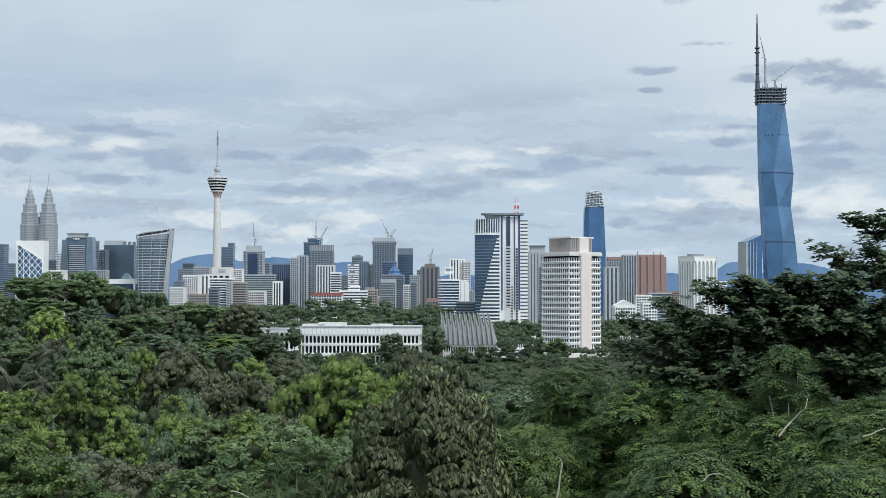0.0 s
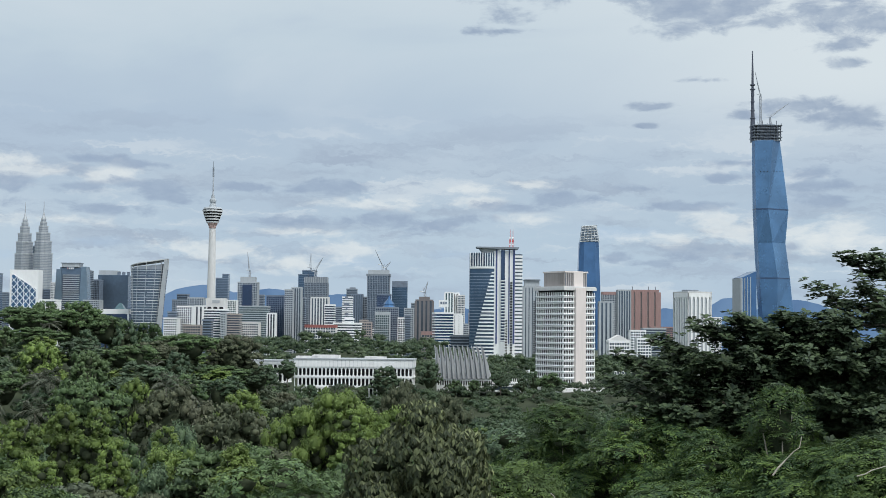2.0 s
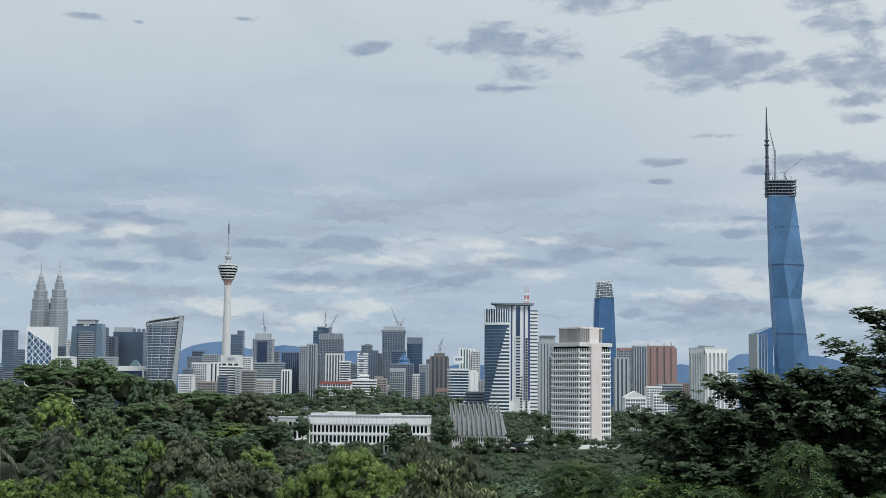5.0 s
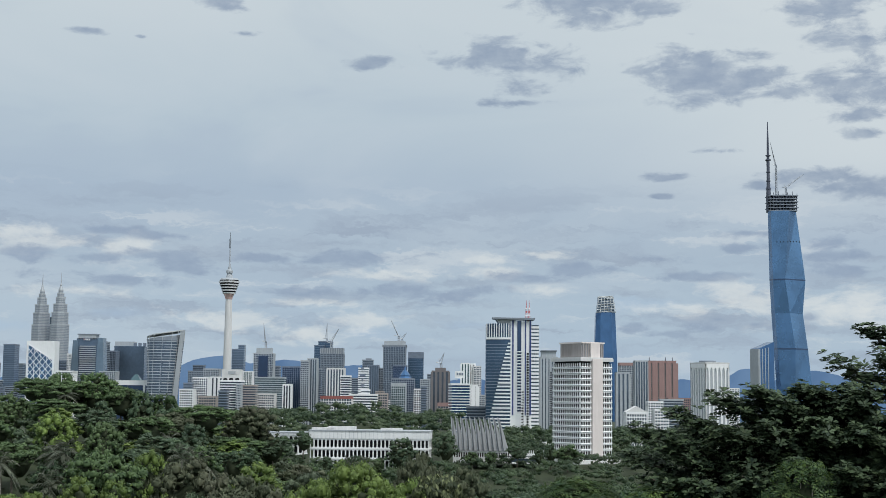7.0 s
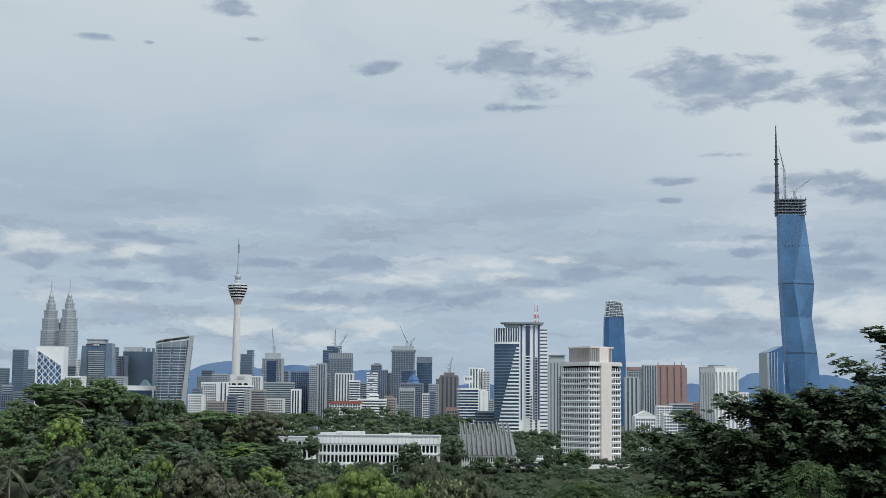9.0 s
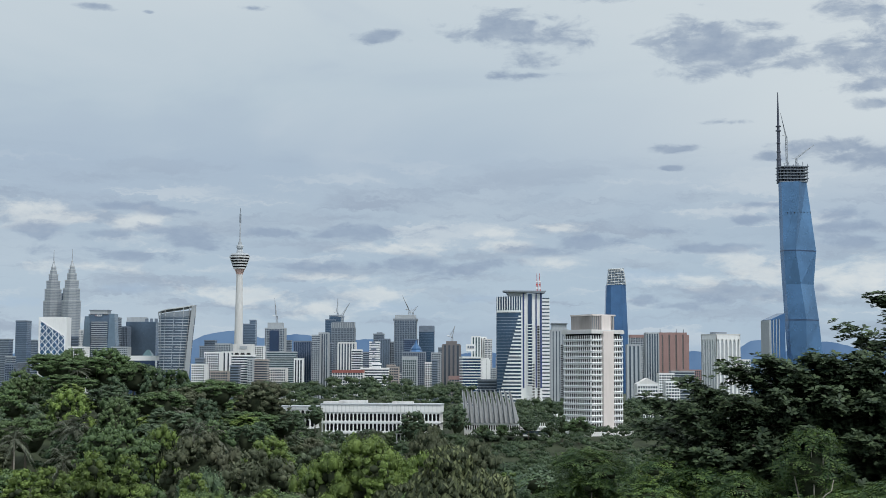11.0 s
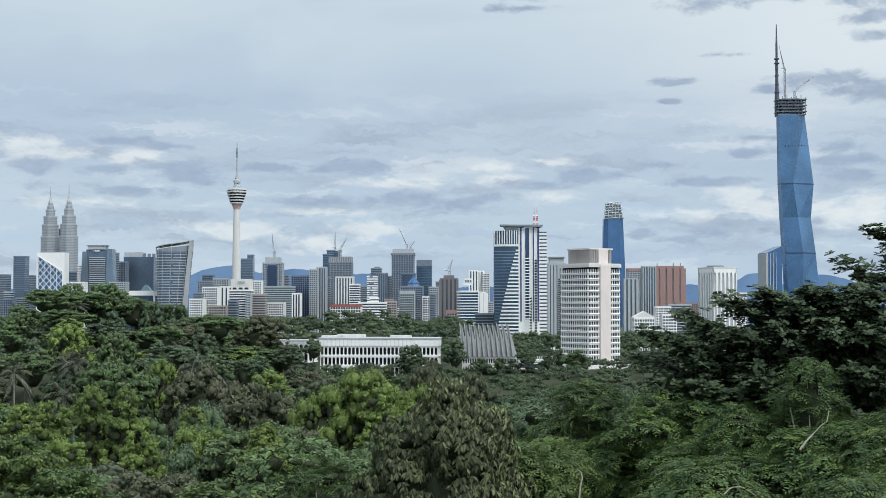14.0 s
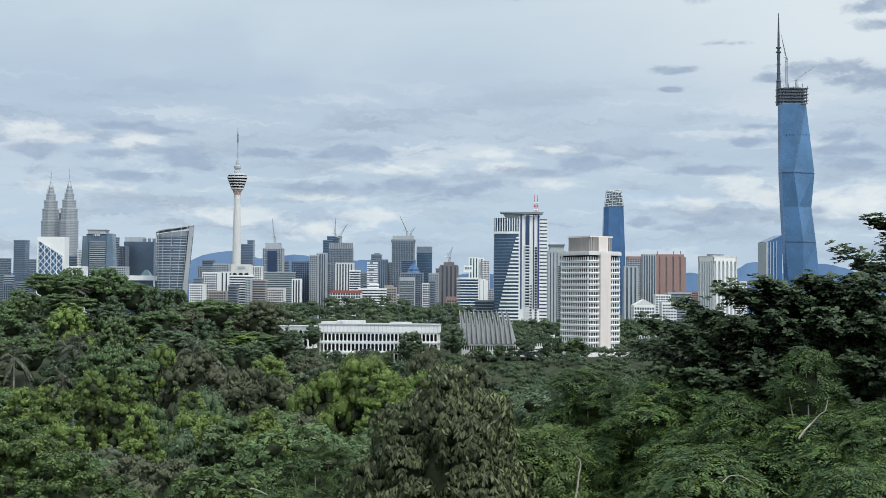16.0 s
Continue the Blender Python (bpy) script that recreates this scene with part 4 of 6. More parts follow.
def folded_roof_hall():
    """Assembly hall under a steep folded-plate roof of narrow pointed gables."""
    D = 905
    b = 30.3
    ob = thing("folded_roof_hall", 0.0, D, b, -4, "hall with a steep grey folded roof of pointed gables", "building")
    u = D / 2500.0
    n = 11
    lo, hi = 37.9 - b, 58.8 - b
    for i in range(n):
        x0 = (1 + 8.6 * i) * u
        x1 = x0 + 8.6 * u
        xt = (-6 + 8.2 * i) * u
        v = [(x0, 0, lo), (x0 + 2.6 * u, -3.4, lo), (x1, 0, lo), (xt, 9, hi), (xt + 1.6, 7.6, hi - 1.2), (x1 * 0.6 + (xt + 8.2 * u) * 0.4, 3.6, lo + (hi - lo) * 0.4), (x0, 24, lo), (x1, 24, lo), (xt, 15, hi)]
        f = [(0, 1, 4, 3), (1, 2, 5, 4), (3, 4, 5, 8), (0, 3, 8, 6), (2, 7, 8, 5), (6, 8, 7), (0, 6, 7, 2, 1)]
        part("roof_gable", mesh_from("roof_gable", v, f), ROOFGREY, ob)
        part("gable_edge", merged("gable_edge", [rod((x0, -0.1, lo), (xt, 8.8, hi + 0.3), 0.22, 0.16, 4)]), LIGHTGREY, ob)
    # wall coloured near-black for the shade between the posts
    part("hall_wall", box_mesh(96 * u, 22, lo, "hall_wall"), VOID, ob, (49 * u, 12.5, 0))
    part("eaves_beam", box_mesh(98 * u, 24, 1.2, "eaves_beam"), WHITE, ob, (49 * u, 11.6, lo - 1.2))
    part("plinth_beam", box_mesh(98 * u, 24, 2.4, "plinth_beam"), OFFWHITE, ob, (49 * u, 11.6, 1.0))
    for i in range(24):
        part("wall_post", box_mesh(0.6, 0.8, lo, "wall_post"), WHITE, ob, ((1 + 4.1 * i) * u, 0.1, 0))
    wing = thing("colonnade_wing", 34.9, 912, 29.3, -6, "low white wing with upright fins along its roof", "building")
    w = 26.2
    part("body", box_mesh(w, 14, 5.2, "body"), G_GREY, wing, (w / 2, 8, 0))
    for z in (0.2, 3.6, 5.2):
        part("floor_band", box_mesh(w + 0.6, 15, 1.0, "floor_band"), WHITE, wing, (w / 2, 8, z))
    for i in range(20):
        part("roof_fin", box_mesh(0.5, 0.8, 3.8, "roof_fin"), WHITE, wing, (w * (i + 0.5) / 20, 0.6, 5.0))


folded_roof_hall()

# ---------------------------------------------------------------- the rest of the town, far ones first
block("office_tower", "dark grey glass tower with a flat top", -876.4, 2800, 22.4, 170.8, 30, DARKGREY, G_SLATE, 22, 0.2, 0, out=0.2)
block("office_tower", "pale grey narrow block", -977.4, 3000, 24, 139, 30, GREY, G_GREY, 20, 0.4)
block("office_tower", "grey block with dark window bands", -917.6, 3000, 18, 137.2, 30, GREY, G_GREY, 14, 0.4)
block("office_tower", "dark glass block below a stepped tower", -913.7, 3300, 31.7, 151.8, 30, DARKGREY, G_DARK, 18, 0.25)
block("apartment_tower", "pale apartment tower with many small windows", -836.1, 3100, 14.9, 161.8, 25, OFFWHITE, G_GREY, 18, 0.5, 4)
block("low_block", "white stepped low block", -628.8, 2300, 26.7, 110.5, 30, WHITE, G_GREY, 9, 0.55, 8)


def winged_tower():
    """Pale blue-grey tower: a banded glass bay between two tapering wings, with a stepped head."""
    ob = thing("winged_tower", -703.0, 2715, 0, 0, "pale blue-grey office tower with a banded bay between tapering wings", "skyscraper")
    top = 184.0
    part("body", box_mesh(44, 26, top - 4, "body"), G_SLATE, ob, (0, 14, 0))
    for q, t in ((-1, 176.0), (1, 181.0)):
        ring = lambda w, z: [(q * 24 - w, -1.5, z), (q * 24 + w, -1.5, z), (q * 24 + w, 27, z), (q * 24 - w, 27, z)]
        part("wing", loft("wing", [ring(8.5, 0), ring(8.0, t * 0.6), ring(4.6, t)]), G_PALE, ob, label="pale tapering wing")
    for i in range(40):
        part("floor_band", box_mesh(31, 3.0, 1.5, "floor_band"), LIGHTGREY, ob, (0, -0.6, 6 + 4.05 * i))
    part("head", box_mesh(34, 24, 9, "head"), LIGHTGREY, ob, (-2, 13, top - 6))
    part("roof_rim", box_mesh(38, 26, 1.6, "roof_rim"), GREY, ob, (-2, 13, top + 3))
    part("sign_board", box_mesh(17, 0.8, 5.5, "sign_board"), G_SLATE, ob, (-2, -0.8, top - 9))
    for i in range(4):
        part("sign_bar", box_mesh(2.4, 0.4, 3.2, "sign_bar"), RED if i == 0 else OFFWHITE, ob, (-7 + 3.4 * i, -1.5, top - 8))


winged_tower()
block("office_tower", "grey tower with a recessed front", -716.8, 2900, 15.1, 181.4, 30, GREY, G_GREY, 22, 0.5)
block("office_tower", "dark grey glass block", -716, 2950, 29.5, 164.4, 30, DARKGREY, G_DARK, 18, 0.3, 4)
block("low_block", "pale curtain-walled low block", -632.3, 2600, 29.1, 115.7, 30, LIGHTGREY, G_GREY, 10, 0.5, 6)
ins = block("office_tower", "grey glass slab with a pale top band", -683.8, 3000, 63.6, 175.6, 40, G_SLATE, G_SLATE, 26, 0.3, out=0.2)
part("top_band", box_mesh(39.6, 30, 186.4 - 175.6, "top_band"), LIGHTGREY, ins, (-12.0, 0, 175.6))
for i in range(3):
    part("sign_shape", box_mesh(7, 1, 8, "sign_shape"), DARKGREY, ins, (12.0 + 10 * i, -18, 175.6))
gate = block("office_block", "white-framed block with dark glass and a small glass pyramid", -533.8, 2350, 48.9, 96.3, 30, WHITE, G_NAVY, 0, 0, 1, 3.0, parapet=8)
part("glass_pyramid", lathe("glass_pyramid", [(13, 0), (4, 10), (3, 11)], 4), G_TEAL, gate, (8, 0, 96.3), 45)
block("low_block", "white low block with window bands", -412.1, 2200, 20.2, 82.3, 25, WHITE, G_GREY, 5, 0.5, 5)
block("office_tower", "grey slab with dark panes", -524.9, 2900, 31.3, 123.3, 30, GREY, G_GREY, 14, 0.35, 3)
lip = block("office_tower", "dark glass tower with a curved top", -556.9, 3100, 22.3, 139.4, 30, DARKGREY, G_DARK, 16, 0.25)
block("apartment_tower", "white apartment tower with a recessed centre", -399.6, 2250, 23.4, 101.5, 25, WHITE, G_GREY, 16, 0.3, 3, 4.0)
block("apartment_tower", "pale grey apartment slab", -476.6, 2800, 30.2, 126, 25, LIGHTGREY, G_GREY, 16, 0.4, 5, 1.5)
block("low_block", "tan block with window grid", -344.6, 2000, 24, 71.6, 22, TAN, G_GREY, 6, 0.45, 6)
block("apartment_tower", "white tower with wide dark window strips", -398.9, 2400, 20.2, 104.5, 22, WHITE, G_DARK, 0, 0, 3, 4.0)
hosp = block("banded_block", "white office block with strong horizontal window bands", -335.4, 2150, 31, 95.8, 28, WHITE, G_DARK, 15, 0.5, out=0.8)
part("head_block", box_mesh(29.2, 24, 113.0 - 94.1, "head_block"), OFFWHITE, hosp, (0, 0, 94.1))
# solid dark drums whose colour stands for the shade of arched recesses
for i in range(3):
    part("arched_recess", lathe("arched_recess", [(3.6, 0), (3.6, 3.0), (2.4, 5)], 12), VOID, hosp, (-9 + 9 * i, -11, 94.9))
part("sign_board", box_mesh(11, 0.8, 4, "sign_board"), LIGHTGREY, hosp, (1, -12.6, 106.1))
block("office_tower", "dark grey tower with a stepped top", -493.6, 3250, 27.3, 180.5, 30, DARKGREY, G_SLATE, 26, 0.2, out=0.2)
block("office_tower", "dark grey upper tower", -489.5, 3270, 13.1, 190.4, 24, DARKGREY, G_SLATE, 26, 0.2, out=0.2)
block("low_block", "teal glass block with white edges", -392.1, 2700, 19.4, 119.7, 25, WHITE, G_TEAL, 8, 0.35, 2, 3.0)
block("low_block", "brown banded block in the town", -309.5, 2150, 22.4, 88.9, 25, TAN, G_GREY, 9, 0.5)
crown = block("office_tower", "grey glass tower with a pale crown under construction", -401, 3000, 40.8, 163.6, 35, LIGHTGREY, G_SLATE, 34, 0.3, 5, 1.6)
part("crown_block", box_mesh(31.2, 28, 175.6 - 163.6, "crown_block"), LIGHTGREY, crown, (0, 0, 163.6))
part("glass_bay", box_mesh(20.4, 4, 158.8, "glass_bay"), G_NAVY, crown, (0, -18, 0))
crane(-400.6, 3015, 175.6 - 1.5, 12, 40, 98, 0)
block("office_slab", "pale green-grey slab with horizontal bands", -316, 2450, 50, 105.3, 30, LIGHTGREY, G_TEAL, 12, 0.5)
block("low_block", "white low block with a stepped roof", -291.2, 2200, 29.9, 76.2, 25, OFFWHITE, G_GREY, 4, 0.5, 6)
block("apartment_tower", "slim white tower with dark strips", -268.6, 2300, 12.9, 92.1, 20, WHITE, G_DARK, 0, 0, 3, 1.8)
block("office_tower", "grey tower behind in the town", -399.4, 3200, 15.4, 141.7, 25, GREY, G_GREY, 12, 0.5)
block("office_tower", "dark navy glass tower with a sharp edge", -294.9, 2600, 34.3, 127.2, 35, DARKGREY, G_NAVY, 18, 0.16, 3, 0.6, out=0.3)
block("apartment_tower", "pale grey tower with a stepped gable top", -266.3, 2550, 14.3, 137.3, 30, LIGHTGREY, G_GREY, 22, 0.45, 3)
block("apartment_tower", "pale grey tower with a stepped gable top", -255, 2570, 16.4, 141.9, 30, LIGHTGREY, G_GREY, 0, 0, 4, 1.6)
block("office_tower", "slim grey glass tower", -257.6, 2700, 11.9, 126.1, 25, GREY, G_GREY, 16, 0.4)
block("office_tower", "navy glass tower under construction", -293.5, 3100, 21.1, 185.3, 30, DARKGREY, G_STRIPE, 24, 0.2)
block("office_tower", "navy glass upper tower under construction", -282.3, 3120, 30, 194.8, 30, DARKGREY, G_STRIPE, 26, 0.2)
t2 = block("office_tower", "grey concrete-framed tower with a ribbed top", -256.9, 3000, 48, 164.8, 35, GREY, G_GREY, 24, 0.4, 3, 1.2)
part("ribbed_top", box_mesh(48.0, 34, 176.8 - 164.8, "ribbed_top"), GREY, t2, (0, 0, 164.8))
for i in range(11):
    part("top_rib", box_mesh(1.6, 1.6, 175.6 - 164.8, "top_rib"), LIGHTGREY, t2, (-24.0 + 4.8 * i, -17.6, 164.8))
crane(-281.3, 3135, 194.0 - 1.5, 6, 34, 90, 0)
crane(-261.8, 3018, 176.8 - 1.5, 10, 34, 62, 0)
block("apartment_slab", "white slab with vertical recesses", -194.6, 2350, 28.2, 119.8, 26, OFFWHITE, G_GREY, 0, 0, 6, 2.2)
block("banded_block", "white block with dark horizontal bands", -170.5, 2250, 15.3, 106, 24, WHITE, G_DARK, 11, 0.45)
block("low_block", "long low block with a red roof", -155.7, 1900, 41, 73, 22, OFFWHITE, G_GREY, 3, 0.4, 10, roof=ROOFRED, parapet=4)
block("low_block", "grey low block in the town", -189, 2700, 19.4, 108.9, 24, GREY, G_GREY, 10, 0.5)
bill = block("apartment_tower", "white block with a tall printed hoarding", -149, 2350, 16, 120.7, 22, WHITE, G_GREY, 4, 0.7)
for i, (dz, w) in enumerate(((0, 6), (9, 3), (17, 9), (27, 5))):
    part("hoarding_mark", box_mesh(w, 0.6, 4, "hoarding_mark"), DARKGREY, bill, (-1, -11.9, 90.7 + dz))
block("office_tower", "grey tower with a plant floor", -181.3, 3000, 21.6, 151.6, 30, GREY, G_GREY, 16, 0.4, plant=3)
block("office_tower", "dark blue-grey tower in the town", -164.2, 2900, 22, 138.4, 30, DARKGREY, G_GREY, 0, 0, 5, 1.4)
block("office_tower", "dark slim tower in the town", -155.4, 3000, 15.6, 134.8, 30, GREY, G_DARK, 14, 0.4, 3)
block("low_block", "white stepped low hotel block", -123.2, 1950, 37.4, 76.2, 25, WHITE, G_DARK, 4, 0.6)
block("low_block", "white upper block on a stepped building", -121.5, 1960, 11, 82.5, 20, WHITE, G_GREY, 5, 0.6)
block("low_block", "tan low block in the town", -100.8, 2000, 16, 78, 22, TAN, G_GREY, 4, 0.5, 4)
big = block("office_tower", "tall grey glass tower with pale ribs and a white crown", -120.7, 2900, 44.1, 179.1, 38, GREY, G_SLATE, 40, 0.2, 6, 1.4, out=0.8)
part("crown_block", box_mesh(42.9, 34, 188.4 - 180.2, "crown_block"), LIGHTGREY, big, (0, 0, 180.2))
part("edge_screen", box_mesh(49.9, 40, 4, "edge_screen"), GREY, big, (0, 0, 176.7))
crane(-113.6, 2915, 188.4 - 1.5, 9, 36, 116, 0)
crane(-106.7, 2925, 188.4 - 1.5, 4, 16, 55, 0)
post = block("office_tower", "blue glass tower with a small pyramid roof", -88.5, 2500, 39, 106, 32, GREY, G_NAVY, 14, 0.35, 6, 1.2)
part("pyramid_roof", lathe("pyramid_roof", [(13, 0), (10, 4), (10, 7), (5, 13), (3, 15), (0.5, 22)], 8), G_BLUE, post, (3, 0, 106.0))
block("office_tower", "dark blue glass tower behind", -101.5, 2700, 25.9, 133.7, 30, DARKGREY, G_NAVY, 16, 0.2)
block("office_block", "pale framed block with green glass", -86.8, 2250, 22.5, 95.2, 28, LIGHTGREY, G_TEAL, 9, 0.3, 2, 4.0, parapet=6)
dk = block("office_tower", "dark blue-grey box tower with a paler top band", -85.2, 3200, 34.6, 163.4, 36, DARKGREY, G_STRIPE, 26, 0.12, out=0.2)
part("top_band", box_mesh(34.6, 36, 176.2 - 163.4, "top_band"), DARKGREY, dk, (0, 0, 163.4))
block("low_block", "white low tower with square openings", -57.9, 2300, 11, 86.5, 22, WHITE, G_DARK, 7, 0.4, 2)
block("office_block", "grey banded block in the town", -54, 2700, 17.3, 107.8, 26, LIGHTGREY, G_GREY, 14, 0.5, 3)
block("office_block", "pale grey slab in the town", -46.8, 3000, 16.8, 122.8, 26, GREY, G_GREY, 14, 0.5)
brn = block("office_tower", "brown stone tower with vertical strips and a stepped top", -23, 2500, 30, 120, 32, BROWN, G_DARK, 0, 0, 4, 4.2)
part("stepped_top", box_mesh(19.0, 24, 6, "stepped_top"), BROWN, brn, (0, 0, 120.0))
crane(-22.1, 2516, 120.0 + 5, 6, 20, 75, 0)
block("low_block", "low building with a dark red roof", -11.8, 1900, 17.5, 65.4, 22, TAN, G_GREY, 3, 0.4, 5, roof=RED, parapet=5)
tel = block("banded_block", "pale office block with blue window bands and a roof sign", 7.4, 1850, 23.7, 90.7, 28, WHITE, G_BLUE, 13, 0.42, yaw=8)
part("roof_sign", box_mesh(12.6, 1.2, 104.0 - 95.1, "roof_sign"), WHITE, tel, (0, -6, 94.4))
for i in range(3):
    part("sign_bar", box_mesh(2.2, 0.4, 3.0, "sign_bar"), DARKGREY, tel, (-3.4 + 3.2 * i, -6.9, 98.1))
for i in (-1, 1):
    part("sign_leg", box_mesh(0.6, 0.6, 6, "sign_leg"), STEEL, tel, (4 * i, -6, 90.7))
block("apartment_tower", "tower with white, teal and brown vertical stripes", 23.8, 2900, 17.4, 144.2, 28, WHITE, G_TEAL, 0, 0, 3, 3.0)
block("apartment_tower", "white and brown striped tower", 37.3, 2910, 14, 143.3, 28, WHITE, BROWN, 0, 0, 2, 3.4)
block("apartment_tower", "pale grey tower with balcony rows", 48.2, 2905, 15.1, 138.5, 28, OFFWHITE, G_GREY, 24, 0.5, 2)
block("low_block", "white plain block in the town", 25.6, 2100, 19.3, 91.8, 25, WHITE, G_GREY, 0, 0, 3, 6.0)
block("low_block", "grey low block with flat roof", 28.7, 1750, 23.8, 61.6, 22, GREY, G_DARK, 2, 0.5)
side = block("office_tower", "pale grey tower with slit windows and a stepped cap", 129.9, 1950, 22.6, 129.3, 30, LIGHTGREY, G_GREY, 0, 0, 5, 3.2)
part("stepped_cap", box_mesh(19.5, 26, 137.9 - 129.3, "stepped_cap"), LIGHTGREY, side, (0, 0, 129.3))
part("cap_slab", box_mesh(21.8, 30, 1.6, "cap_slab"), GREY, side, (0, 0, 137.1))
for i in range(30):
    part("slit_window", box_mesh(3.2, 0.8, 1.4, "slit_window"), VOID, side, (3.1, -15.8, 20 + 3.0 * i))
block("apartment_tower", "grey apartment tower with paler edge strips", 297, 2500, 22, 120, 28, LIGHTGREY, G_GREY, 0, 0, 3, 4.0)
block("apartment_tower", "grey apartment tower with red roof parts", 354.5, 2900, 33.6, 147.7, 28, LIGHTGREY, G_GREY, 24, 0.4, 3, 3.0, roof=RED, parapet=6)
block("apartment_tower", "pale tall apartment tower with vertical strips", 355.5, 2700, 23.8, 146.7, 28, LIGHTGREY, G_GREY, 0, 0, 5, 1.8)
hot = block("hotel_tower", "red-brown tower with vertical recesses", 407.8, 2800, 53.8, 149.5, 34, RED, BROWN, 0, 0, 4, 10.5, out=1.0, roof=RED, parapet=5)
for dx in (-22, 10, 24):
    part("roof_mast", lathe("roof_mast", [(0.8, 0), (0.5, 8)], 6), DARKSTEEL, hot, (dx, 0, 149.5))
for i in range(26):
    part("floor_line", box_mesh(51.5, 35.2, 0.7, "floor_line"), TAN, hot, (0, 0, 12 + 4.4 * i))
gab = block("low_block", "white gabled low block", 191.6, 1500, 21, 58.6, 24, WHITE, G_GREY, 4, 0.45, 8)
part("gable_roof", mesh_from("gable_roof", [(-11, -12, 0), (11, -12, 0), (0, -12, 6), (-11, 12, 0), (11, 12, 0), (0, 12, 6)], [(0, 1, 2), (3, 5, 4), (0, 2, 5, 3), (1, 4, 5, 2), (0, 3, 4, 1)]), OFFWHITE, gab, (0, 0, 58.6 - ground_z(191.3, 1500) + 1))
block("low_block", "white low block with window bands", 282.3, 2000, 20.8, 70, 24, WHITE, G_GREY, 6, 0.5, 4)
block("low_block", "grey low block with window bands", 328.4, 2150, 34.4, 73.4, 24, LIGHTGREY, G_GREY, 6, 0.4)
block("low_block", "red low block in the town", 380, 2400, 38.4, 75.8, 24, RED, G_GREY, 5, 0.4, 6)
block("low_block", "white low block beside trees", 247.3, 1700, 16.3, 60.5, 20, WHITE, G_GREY, 3, 0.5, 4)
block("low_block", "white small block in the town", 567.1, 2900, 25.5, 97.8, 24, WHITE, G_GREY, 6, 0.5, 4)

# small fillers between the towers
rng = random.Random(11)
for i in range(46):
    d = rng.uniform(1950, 3300)
    x = d * rng.uniform(-0.325, 0.026)
    top = max(12, 70 + d * (rng.uniform(-0.0024, 0.012) if x > -0.194 * d else rng.uniform(0.001, 0.017)))
    wall, word = rng.choice([(LIGHTGREY, "pale grey"), (GREY, "grey"), (OFFWHITE, "off-white"), (GREY, "grey"), (TAN, "tan"), (DARKGREY, "dark grey"), (LIGHTGREY, "pale grey")])
    block("low_block", word + " block with window rows in the crowded town", x, d, d * rng.uniform(0.003, 0.008), top, 20, wall, rng.choice([G_GREY, G_DARK, G_NAVY]), max(3, int(top / 4.5)), rng.uniform(0.35, 0.6), rng.choice([0, 0, 3, 5]), 1.2)


# ---------------------------------------------------------------- trees
def unit(v):
    return v / np.maximum(1e-9, np.linalg.norm(v, axis=1, keepdims=True))


def leaf_cards(pos, nrm, axis, length, width, belly=0.45):
    """Folded leaves: each two triangles along a midrib."""
    n = len(pos)
    side = unit(np.cross(axis, nrm))
    lift = unit(np.cross(side, axis))
    L, Wd = length[:, None], width[:, None]
    v = np.empty((n, 4, 3))
    v[:, 0] = pos
    v[:, 1] = pos + axis * L * belly + side * Wd * 0.5 + lift * Wd * 0.18
    v[:, 2] = pos + axis * L
    v[:, 3] = pos + axis * L * belly - side * Wd * 0.5 + lift * Wd * 0.18
    f = np.arange(n * 4).reshape(n, 4)
    faces = np.concatenate([f[:, [0, 1, 2]], f[:, [0, 2, 3]]])
    return v.reshape(-1, 3), faces


def fast_mesh(name, verts, tris):
    me = bpy.data.meshes.new(name)
    me.vertices.add(len(verts))
    me.vertices.foreach_set("co", verts.astype(np.float32).ravel())
    me.loops.add(len(tris) * 3)
    me.loops.foreach_set("vertex_index", tris.astype(np.int32).ravel())
    me.polygons.add(len(tris))
    me.polygons.foreach_set("loop_start", np.arange(0, len(tris) * 3, 3, dtype=np.int32))
    me.polygons.foreach_set("loop_total", np.full(len(tris), 3, dtype=np.int32))
    me.update(calc_edges=True)
    return me


def joined(pairs):
    """One set of verts and triangles out of several."""
    V, T, o = [], [], 0
    for v, t in pairs:
        V.append(v), T.append(t + o)
        o += len(v)
    return np.concatenate(V), np.concatenate(T)


def ball(level):
    bm = bmesh.new()
    bmesh.ops.create_icosphere(bm, subdivisions=level, radius=1)
    v = np.array([p.co for p in bm.verts])
    f = np.array([[q.index for q in p.verts] for p in bm.faces])
    bm.free()
    return v, f


BALL = ball(2)
SMALL_BALL = ball(1)


def ripple(p, f):
    """Smooth uneven field from -1 to 1."""
    x, y, z = p[:, 0] * f, p[:, 1] * f, p[:, 2] * f
    return (np.sin(x * 1.7 + 1.3 * np.sin(y * 1.1)) * np.sin(y * 1.9 + 0.7 * z) + np.sin(z * 2.3 + 1.1 * np.sin(x * 2.1)) * np.sin(x * 0.9 - y * 1.4 + 2)) * 0.5


def cores(C, R, hollow, rng, shape=SMALL_BALL):
    """The dense inside of each lump."""
    bv, bf = shape
    return joined([(c + bv * r * hollow * (1 + rng.uniform(-0.14, 0.14, len(bv)))[:, None], bf) for c, r in zip(C, R)])


def clear_of(pos, C, R, own, cull):
    """Which points lie outside all lumps but their own."""
    keep = np.ones(len(pos), bool)
    for k, (c, r) in enumerate(zip(C, R)):
        q = (pos - c) / (r * cull)
        keep &= (own == k) | ((q * q).sum(1) > 1)
    return keep


